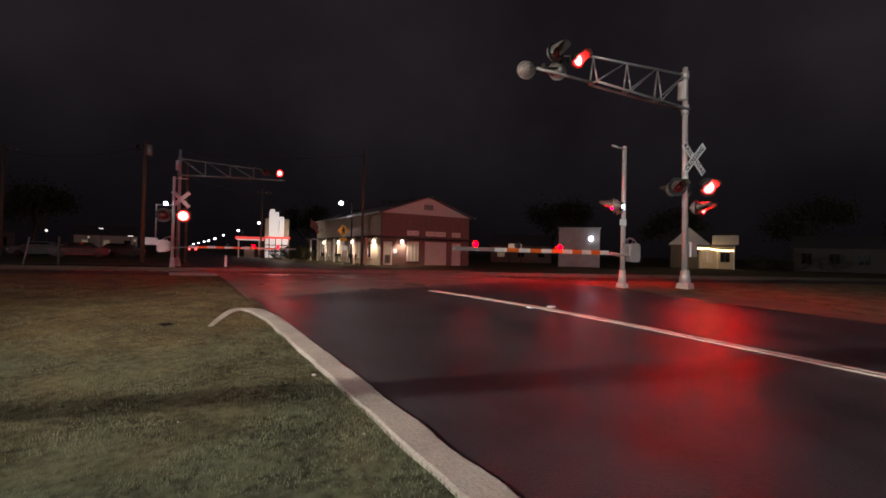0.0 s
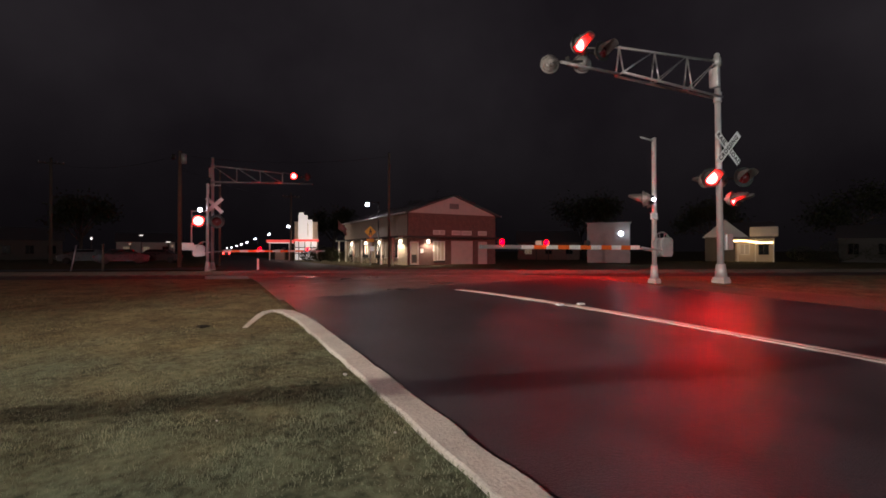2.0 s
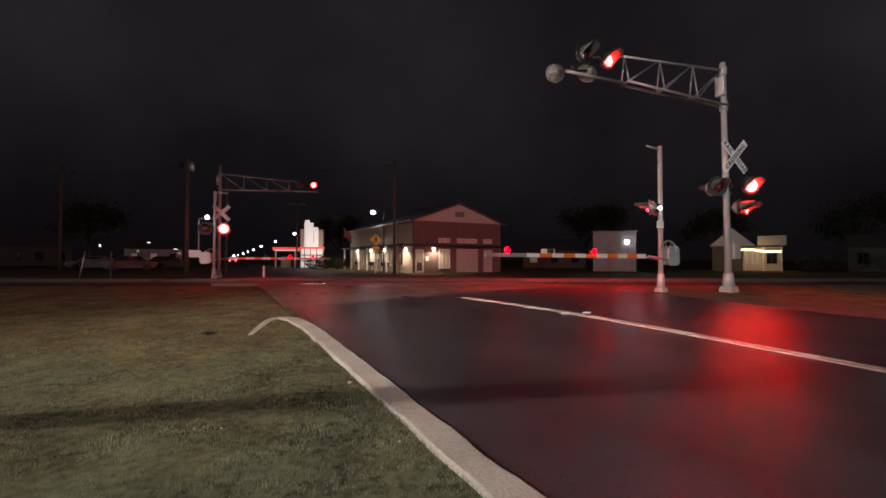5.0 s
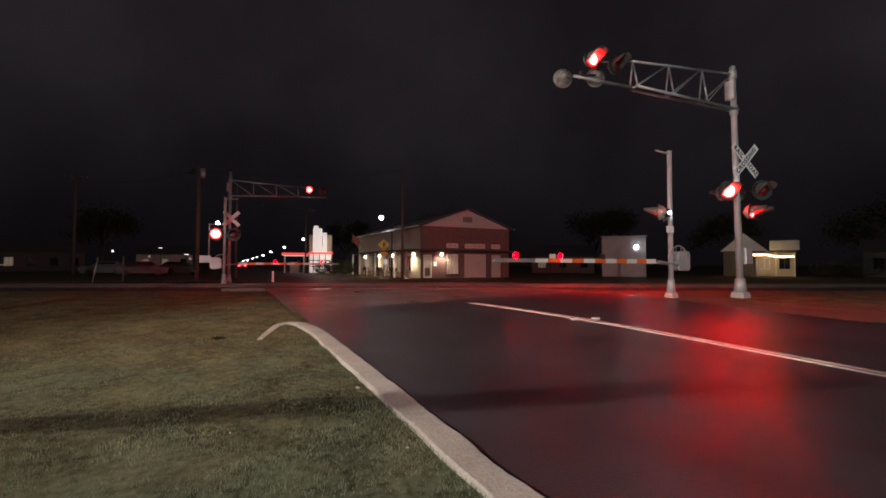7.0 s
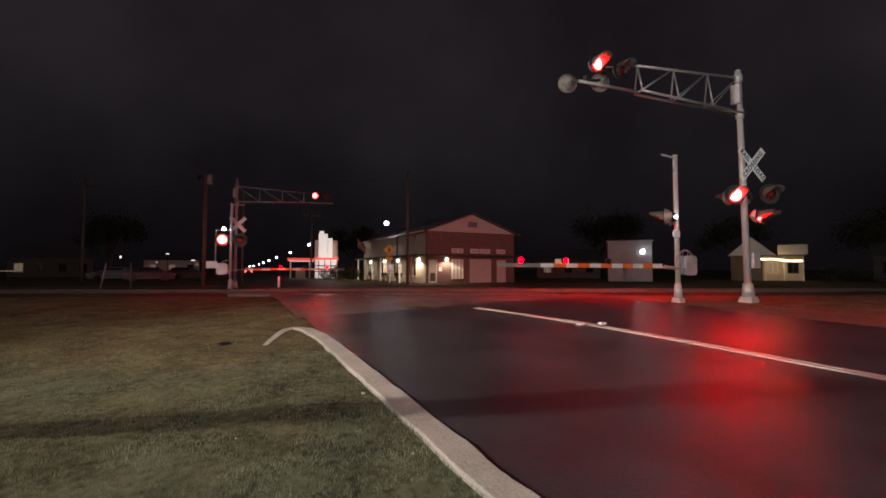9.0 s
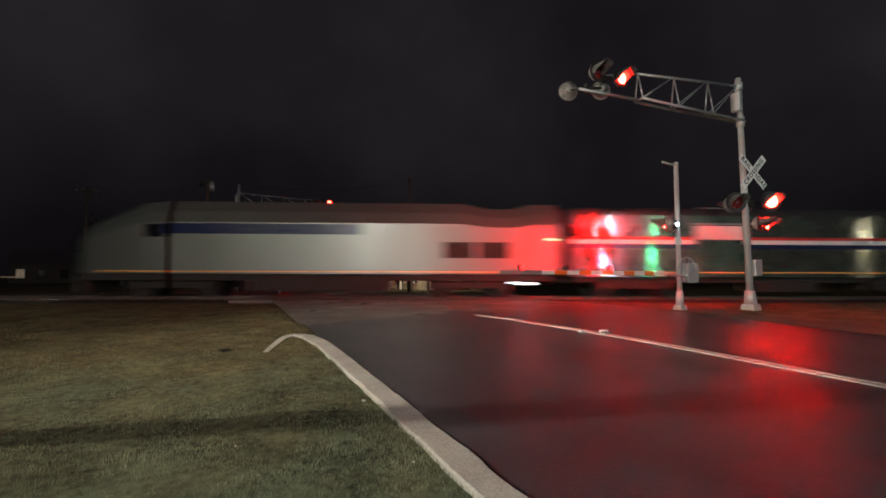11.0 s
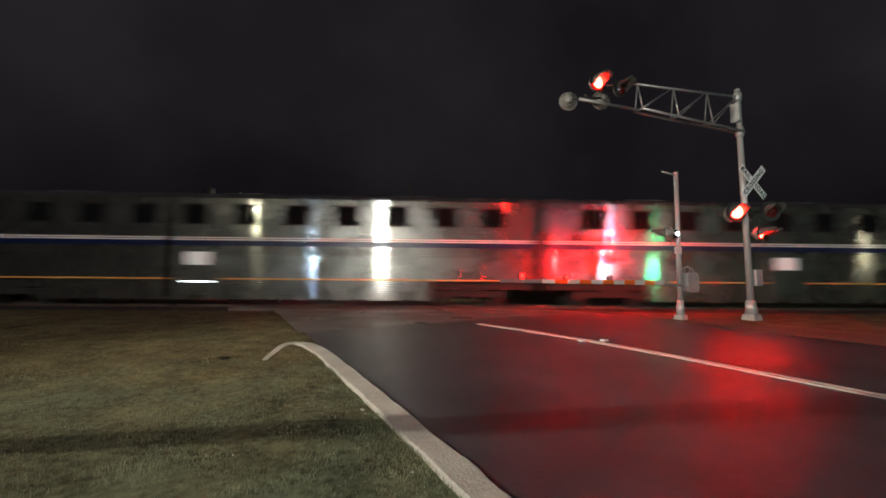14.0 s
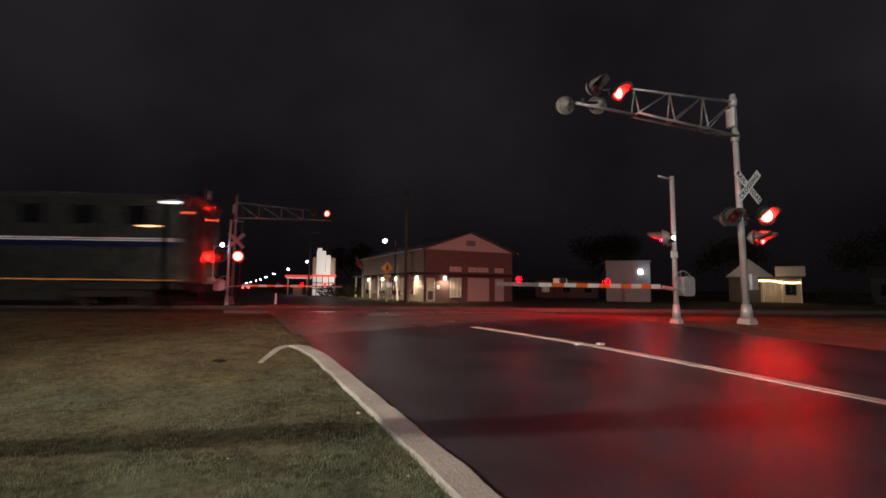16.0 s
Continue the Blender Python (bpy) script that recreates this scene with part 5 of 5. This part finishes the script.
# ---- bright roadside sign wall and canopy up the street ----
def lit_store():
    t = thing("lit_store", pose(12.0, 62.0, 0.2, 0, 0, -14), "bright white roadside store front with a canopy", "store")
    # Emission put into the panel material makes the store front bright.
    bright = mat("self_lit_panel", (0.85, 0.85, 0.82), 0.6, glow=(1.0, 0.97, 0.90), power=0.42)
    part("wall", box(bmesh.new(), -1.0, 2.0, 0.3, 6, 0, 5.3, 0.02), cream, t)
    for x in (0.72,):
        part("sign_bar", box(bmesh.new(), x, x + 0.07, 0.08, 0.15, 3.4, 5.2), dark_trim, t)
    for z in (0.9, 1.7):
        part("shelf_bar", box(bmesh.new(), -0.9, 1.9, 0.12, 0.2, z, z + 0.12), dark_trim, t)
    for x in (-0.5, 0.3, 1.1):
        part("mullion", box(bmesh.new(), x, x + 0.12, 0.1, 0.2, 0.1, 2.6), dark_trim, t)
    part("sign_panel", box(bmesh.new(), -0.5, 0.7, 0.15, 0.3, 2.9, 6.2, 0.02), bright, t, "bright white sign panel")
    part("sign_panel", box(bmesh.new(), 0.72, 1.35, 0.15, 0.3, 2.9, 5.6, 0.02), bright, t, "bright white sign panel")
    part("sign_panel", box(bmesh.new(), -0.4, 0.2, 0.1, 0.3, 6.2, 6.55, 0.02), bright, t, "bright white sign panel")
    part("shop_front", box(bmesh.new(), -0.9, 1.9, 0.2, 0.3, 0.1, 2.6, 0.02), bright, t, "bright shop front")
    red = mat("red_sign_glow", (0.5, 0.05, 0.05), 0.5, glow=(1.0, 0.10, 0.08), power=0.7)
    part("red_fascia", box(bmesh.new(), -1.1, 2.2, 0.05, 0.2, 2.6, 2.9, 0.01), red, t, "glowing red fascia")
    part("canopy", box(bmesh.new(), -4.8, -1.5, 2, 7, 2.5, 2.85, 0.03), red, t, "red edged canopy")
    for x in (-4.5, -1.9):
        part("canopy_post", box(bmesh.new(), x - 0.08, x + 0.08, 3, 3.2, 0, 2.5), frame_white, t)
    part("canopy_light", box(bmesh.new(), -4.7, -1.6, 2.2, 6.8, 2.43, 2.49), bright, t)
    part("kiosk", box(bmesh.new(), -3.9, -2.7, 4, 6, 0, 1.5, 0.03), cream, t)


lit_store()


# ---- lit windows and porch lamps of the far side ----
porch_white = mat("porch_lamp_white", (0.8, 0.8, 0.8), 0.4, glow=(1.0, 0.95, 0.88), power=1.5)
porch_blue = mat("porch_lamp_blue", (0.7, 0.8, 0.9), 0.4, glow=(0.6, 0.8, 1.0), power=3.0)
for x, y, z, w, h, g in ((-15.0, 86.0, 3.1, 0.5, 0.7, porch_white), (-9.2, 92.0, 4.0, 1.1, 0.22, porch_white), (-10.8, 92.0, 2.4, 0.8, 0.6, lit_window), (-5.2, 92.0, 2.9, 1.5, 0.2, porch_white), (-4.6, 92.0, 2.0, 0.8, 0.8, lit_window), (-1.6, 95.0, 2.4, 0.45, 0.45, porch_blue), (-1.0, 96.0, 1.6, 0.6, 0.35, porch_blue), (-19.5, 58.0, 1.1, 3.6, 0.10, lit_window), (-17.6, 45.0, 2.7, 1.2, 0.15, lit_window), (-18.2, 45.0, 1.6, 0.7, 0.7, lit_window)):
    t = thing("yard_light", pose(x, y, 0.15), "small lit lamp on a post in the distance", "lamp", "distant yard lights")
    part("post", box(bmesh.new(), -0.05, 0.05, 0.02, 0.10, 0, z), dark_trim, t)
    part("light_panel", box(bmesh.new(), -w * 0.22, w * 0.22, -0.06, 0.02, z, z + h * 0.5, 0.01), g, t, "glowing panel")

# ---- parked cars ----
car_paints = [mat("car_paint_" + n, c, 0.3, 0.3, tone=0.05, bump=0, coat=0.6) for n, c in (("silver", (0.13, 0.13, 0.135)), ("dark", (0.03, 0.03, 0.035)), ("maroon", (0.045, 0.012, 0.012)))]
tyre_m = mat("tyre_rubber", (0.02, 0.02, 0.02), 0.9, tone=0.2, bump=0.1)
tail_glow = mat("tail_light", (0.4, 0.02, 0.02), 0.4, tone=0.05, bump=0)


def parked_car(x, y, turn, paint, label):
    t = thing("parked_car", pose(x, y, ground_z(x, y) - 0.02, 0, 0, turn), label, "car", "parked cars")
    prof = [(-2.2, 0.3), (-2.25, 0.75), (-2.1, 0.95), (-1.5, 1.02), (-0.9, 1.48), (0.7, 1.5), (1.35, 1.05), (2.1, 0.92), (2.25, 0.7), (2.2, 0.3)]
    bm = bmesh.new()
    rings = [[bm.verts.new((px, yy * (0.86 if pz > 1.2 else 1), pz)) for px, pz in prof] for yy in (-0.88, 0.88)]
    for i in range(len(prof)):
        j = (i + 1) % len(prof)
        bm.faces.new((rings[0][i], rings[1][i], rings[1][j], rings[0][j]))
    bm.faces.new(rings[0][::-1])
    bm.faces.new(rings[1])
    bmesh.ops.recalc_face_normals(bm, faces=bm.faces[:])
    bmesh.ops.bevel(bm, geom=bm.edges[:], offset=0.05, segments=2, affect="EDGES")
    part("body", bm, paint, t)
    for s in (-1, 1):
        part("side_window", box(bmesh.new(), -0.85, 0.95, s * 0.80 - 0.03, s * 0.80 + 0.03, 1.08, 1.4, 0.02), dark_glass, t)
        for px in (-1.4, 1.4):
            w = part("wheel", rod(bmesh.new(), (px, s * 0.72, 0.32), (px, s * 0.92, 0.32), 0.32, None, 18), tyre_m, t)
            part("rim", rod(bmesh.new(), (px, s * 0.90, 0.32), (px, s * 0.935, 0.32), 0.19, None, 14), dark_iron, w)
        part("headlight", box(bmesh.new(), 2.12, 2.27, s * 0.68 - 0.15, s * 0.68 + 0.15, 0.62, 0.8, 0.03), frame_white, t)
        part("tail_light", box(bmesh.new(), -2.28, -2.15, s * 0.68 - 0.14, s * 0.68 + 0.14, 0.65, 0.85, 0.03), tail_glow, t)


parked_car(-10.5, 58, 175, car_paints[0], "silver parked car in the dark beyond the railway")
parked_car(-7.0, 54, 12, car_paints[1], "dark parked car in the gloom beyond the railway")
parked_car(-4.2, 57, 170, car_paints[2], "dark red parked car beyond the railway")


bright_tail = mat("lit_tail_light", (0.5, 0.03, 0.03), 0.4, glow=(1.0, 0.05, 0.04), power=12)
far_car = thing("distant_car", pose(5.6, 128, 0.21, 0, 0, 88), "distant dark car with lit red tail lights on the street", "car")
bm = box(bmesh.new(), -2.2, 2.2, -0.88, 0.88, 0.3, 0.95, 0.12)
box(bm, -1.3, 0.9, -0.76, 0.76, 0.95, 1.48, 0.16)
part("body", bm, car_paints[1], far_car)
for y in (-0.7, 0.7):
    part("tail_light", box(bmesh.new(), -2.27, -2.2, y - 0.2, y + 0.2, 0.62, 0.92, 0.02), bright_tail, far_car, "lit red tail light")
    for x in (-1.4, 1.4):
        part("wheel", rod(bmesh.new(), (x, y - 0.1, 0.32), (x, y + 0.2, 0.32), 0.32, None, 16), tyre_m, far_car)


# ---- trees at night ----
leaf_m = mat("night_leaves", (0.05, 0.055, 0.03), 0.9, tone=0.4, bump=0, spec=0.1)
bark_m = mat("bark", (0.09, 0.07, 0.055), 0.95, tone=0.4, bump=0.4)


def tree(x, y, h, spread, seed, leafy=3600):
    rnd = random.Random(seed)
    t = thing("tree", pose(x, y, ground_z(x, y) - 0.1), "dark leafy tree against the night sky", "tree", "trees")
    bm = bmesh.new()
    rod(bm, (0, 0, 0), (0.2, 0, h * 0.45), 0.24, 0.16, 10)
    tips = []
    for k in range(9):
        a = k * 2.4 + rnd.random()
        z0 = h * (0.28 + 0.17 * rnd.random())
        e = Vector((math.cos(a) * spread * (0.5 + 0.4 * rnd.random()), math.sin(a) * spread * (0.5 + 0.4 * rnd.random()), h * (0.6 + 0.35 * rnd.random())))
        rod(bm, (0.1, 0, z0), e, 0.10, 0.03, 6)
        tips.append(e)
    part("trunk", bm, bark_m, t)
    verts, faces = [], []
    for k in range(leafy):
        c = tips[k % len(tips)] + Vector((rnd.gauss(0, 1), rnd.gauss(0, 1), rnd.gauss(0, 0.8))) * spread * 0.21
        d = Vector((rnd.gauss(0, 1), rnd.gauss(0, 1), rnd.gauss(0, 1))).normalized()
        e = d.orthogonal().normalized()
        s = 0.12 + 0.16 * rnd.random()
        b = len(verts)
        verts += [c - d * s, c + e * s * 0.5, c + d * s, c - e * s * 0.5]
        faces.append((b, b + 1, b + 2, b + 3))
    me = bpy.data.meshes.new("crown")
    me.from_pydata(verts, [], faces)
    me.materials.append(leaf_m)
    new("crown", me).parent = t


for k, (x, y, h, s) in enumerate(((50, 46, 9, 4), (62, 36, 8, 4), (72, 24, 9, 4.5), (70, 12, 8, 4), (34, 66, 10, 4), (-32, 72, 10, 5), (-48, 60, 9, 5), (-16, 84, 9, 4), (22, 84, 9, 4), (60, 58, 11, 5))):
    tree(x, y, h, s, 40 + k)


# ---- small things beyond the railway ----
def bollard(x, y, h, material, label, r=0.07, lean=0):
    t = thing("marker_post", pose(x, y, ground_z(x, y) - 0.05, 0, lean, 0), label, "post", "marker posts")
    part("stem", rod(bmesh.new(), (0, 0, 0), (0, 0, h), r, r * 0.9, 12), material, t)
    part("cap", rod(bmesh.new(), (0, 0, h), (0, 0, h + 0.05), r * 1.1, r * 0.5, 12), material, t)


bollard(2.75, 26.6, 0.65, sign_white, "short white marker post beside the crossing")
bollard(-5.2, 33.0, 1.6, wood_pole, "dark wooden marker post in the grass")
bollard(-6.6, 32.5, 1.5, galv, "grey leaning marker post in the grass", 0.04, 9)


def shrub(x, y, r, h, seed):
    rnd = random.Random(seed)
    t = thing("shrub", pose(x, y, ground_z(x, y) - 0.05), "dark leafy shrub beside the building", "shrub", "shrubs")
    bm = bmesh.new()
    for k in range(6):
        a = k * 1.05
        rod(bm, (0, 0, 0), (math.cos(a) * r * 0.5, math.sin(a) * r * 0.5, h * 0.7), 0.025, 0.01, 5)
    part("stems", bm, bark_m, t)
    verts, faces = [], []
    for k in range(900):
        d = Vector((rnd.gauss(0, 1), rnd.gauss(0, 1), rnd.gauss(0, 1))).normalized()
        c = Vector((d.x * r, d.y * r, h * 0.55 + d.z * h * 0.45)) * (0.75 + 0.35 * rnd.random())
        u = Vector((rnd.gauss(0, 1), rnd.gauss(0, 1), rnd.gauss(0, 1))).normalized()
        v = u.orthogonal().normalized()
        s = 0.06 + 0.06 * rnd.random()
        b = len(verts)
        verts += [c - u * s, c + v * s * 0.5, c + u * s, c - v * s * 0.5]
        faces.append((b, b + 1, b + 2, b + 3))
    me = bpy.data.meshes.new("foliage")
    me.from_pydata(verts, [], faces)
    me.materials.append(leaf_m)
    new("foliage", me).parent = t


for k, (x, y, r, h) in enumerate(((13.6, 52.5, 1.1, 1.6), (12.6, 54.0, 1.2, 1.9), (14.4, 56.5, 1.2, 1.7), (11.6, 56.0, 1.0, 1.4), (64.0, 22.5, 1.8, 2.4), (66.0, 19.5, 1.9, 2.2), (62.5, 25.5, 1.4, 1.8))):
    shrub(x, y, r, h, 80 + k)


def patio_chair(m):
    t = thing("patio_chair", m, "dark metal patio chair under the canopy", "chair", "patio chairs")
    part("seat", box(bmesh.new(), -0.23, 0.23, -0.23, 0.23, 0.43, 0.47, 0.01), dark_iron, t)
    part("backrest", box(bmesh.new(), -0.23, 0.23, 0.20, 0.23, 0.55, 0.92, 0.01), dark_iron, t)
    for x in (-0.2, 0.2):
        for y in (-0.2, 0.2):
            part("leg", rod(bmesh.new(), (x, y, 0), (x, y, 0.92 if y > 0 else 0.43), 0.015, None, 6), dark_iron, t)
    return t


def patio_table(m):
    t = thing("patio_table", m, "round dark metal patio table under the canopy", "table", "patio tables")
    part("tabletop", rod(bmesh.new(), (0, 0, 0.72), (0, 0, 0.75), 0.4, None, 20), dark_iron, t)
    part("stem", rod(bmesh.new(), (0, 0, 0.03), (0, 0, 0.72), 0.03, None, 8), dark_iron, t)
    part("base", rod(bmesh.new(), (0, 0, 0), (0, 0, 0.03), 0.25, 0.2, 16), dark_iron, t)
    return t


chair = patio_chair(BUILDING @ pose(-0.75, 4.4, 0, 0, 0, 10))
for y, turn in ((5.9, 170), (9.0, 0), (10.5, 190), (13.6, 15), (15.0, 175)):
    copy_thing(chair, BUILDING @ pose(-0.75, y, 0, 0, 0, turn))
table = patio_table(BUILDING @ pose(-0.75, 5.15, 0))
for y in (9.75, 14.3):
    copy_thing(table, BUILDING @ pose(-0.75, y, 0))

# flag on a slanted staff at the far corner of the building
flag_red = mat("faded_flag_cloth", (0.45, 0.20, 0.18), 0.9, tone=0.3, scale=3, bump=0.1)
flag = thing("flag", BUILDING @ pose(-0.05, 17.5, 3.6), "faded red flag on a slanted staff on the building", "flag")
part("staff", rod(bmesh.new(), (0, 0, 0), (-1.6, 0, 1.5), 0.025, 0.02, 8), galv, flag)
bm = bmesh.new()
cols = []
for i in range(9):
    u = i / 8
    x, z = -0.5 - 1.0 * u, 0.55 + 0.9 * u
    cols.append([bm.verts.new((x + 0.06 * math.sin(j * 2.1 + i), 0.10 * math.sin(i * 1.3 + j), z - 1.0 * j / 5)) for j in range(6)])
for a, b in zip(cols, cols[1:]):
    for j in range(5):
        bm.faces.new((a[j], b[j], b[j + 1], a[j + 1])).smooth = True
bmesh.ops.solidify(bm, geom=bm.faces[:], thickness=0.01)
part("cloth", bm, flag_red, flag, "faded red cloth")


# ---- puddles along the crossing ----
water = mat("puddle_water", (0.012, 0.012, 0.013), 0.16, tone=0.1, scale=3, bump=0.12, fine=14, spec=0.7, vary=0.04)
for k, (a, s, w, h) in enumerate(((-3.4, 16.95, 0.9, 0.16), (-4.9, 17.0, 0.5, 0.10), (-1.2, 16.9, 0.8, 0.12), (0.6, 16.95, 0.5, 0.08), (1.7, 16.9, 0.5, 0.08), (-2.4, 16.3, 0.5, 0.07))):
    c = U * a + N * s
    bm = bmesh.new()
    ring = []
    for i in range(22):
        ang = 2 * math.pi * i / 22
        q = 1 + 0.35 * noise.noise(Vector((math.cos(ang) * 1.5, math.sin(ang) * 1.5, k * 3.1)))
        p = c + U * (w * q * math.cos(ang)) + N * (h * q * math.sin(ang))
        ring.append(bm.verts.new((p.x, p.y, 0.516)))
    bm.faces.new(ring)
    tagged(part("puddle", bm, water), "shallow puddle on the crossing asphalt", "puddle", kind="structure")


# ---- lawn ----
def lawn():
    rnd = random.Random(5)
    verts, faces = [], []
    for k in range(330000):
        y = 0.3 + 15.5 * rnd.random() ** 1.5
        x = 1.42 - (3.2 + y * 0.8) * rnd.random()
        edge = ease(0.3, 2.0, y) * (1 - ease(11.5, 15.5, y)) * (1 - ease(0.75, 1.0, (1.37 - x) / (3.2 + y * 0.8)))
        patch = noise.noise(Vector((x * 0.7, y * 0.7, 7))) + 0.5 * noise.noise(Vector((x * 2.3, y * 2.3, 3)))
        if rnd.random() > edge * (0.62 + patch * 0.7):
            continue
        z = ground_z(x, y) - 0.035
        hgt = (0.009 + 0.017 * rnd.random()) * (1 + 0.8 * patch)
        a = rnd.random() * 6.283
        lean = 0.03 * rnd.random()
        wd = 0.0018 + 0.0018 * rnd.random()
        c, s = math.cos(a), math.sin(a)
        b = len(verts)
        verts += [(x - c * wd, y - s * wd, z), (x + c * wd, y + s * wd, z), (x - s * lean, y + c * lean, z + 0.01 + hgt)]
        faces.append((b, b + 1, b + 2))
    me = bpy.data.meshes.new("lawn_grass")
    me.from_pydata(verts, [], faces)
    me.materials.append(blade_green)
    return tagged(new("lawn_grass", me), "short dry mown grass on the verge", "grass", "", "stuff")


lawn()
for x, y, r in ((1.26, 4.35, 0.022), (0.25, 2.5, 0.012), (1.2, 2.9, 0.011), (-1.9, 2.9, 0.016), (0.1, 3.7, 0.009)):
    bm = bmesh.new()
    bmesh.ops.create_icosphere(bm, subdivisions=2, radius=r)
    for v in bm.verts:
        v.co *= 1 + 0.3 * noise.noise(v.co * 40)
        v.co.z *= 0.6
    tagged(part("pale_pebble", bm, concrete, m=Matrix.Translation((x, y, ground_z(x, y) - 0.01))), "small pale pebble in the grass", "pebble", "pebbles")

# Dark lump added where the turf has a small dark dip.
bm = bmesh.new()
bmesh.ops.create_icosphere(bm, subdivisions=3, radius=1.0)
for v in bm.verts:
    v.co *= 1 + 0.7 * noise.noise(v.co * 2.3)
    v.co = Vector((v.co.x * 0.085, v.co.y * 0.035, v.co.z * 0.022))
tagged(part("dip_lump", bm, dip_dark, m=pose(0.02, 7.55, ground_z(0.02, 7.55), 0, 0, -24)), "low dark lump standing in for a dip in the grass", "earth clod")


def motions():
    for ob, ahead in TRAIN:
        walk(ob, [(t, place(TAIL + ahead + SPEED * (15.6 - t) + BRAKE * (15.6 - t) * abs(15.6 - t))) for t in range(17)])
    # Lamps flash by position alone: glowing pieces move out when lit, in when dark.
    for glow_piece, phase, y_lit, y_dark in GLOW_PIECES:
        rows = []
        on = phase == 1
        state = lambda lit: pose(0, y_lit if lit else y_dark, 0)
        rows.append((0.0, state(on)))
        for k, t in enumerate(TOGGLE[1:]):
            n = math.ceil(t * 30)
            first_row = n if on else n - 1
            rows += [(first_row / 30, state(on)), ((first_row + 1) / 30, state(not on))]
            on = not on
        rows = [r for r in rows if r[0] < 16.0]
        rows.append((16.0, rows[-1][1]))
        walk(glow_piece, rows)


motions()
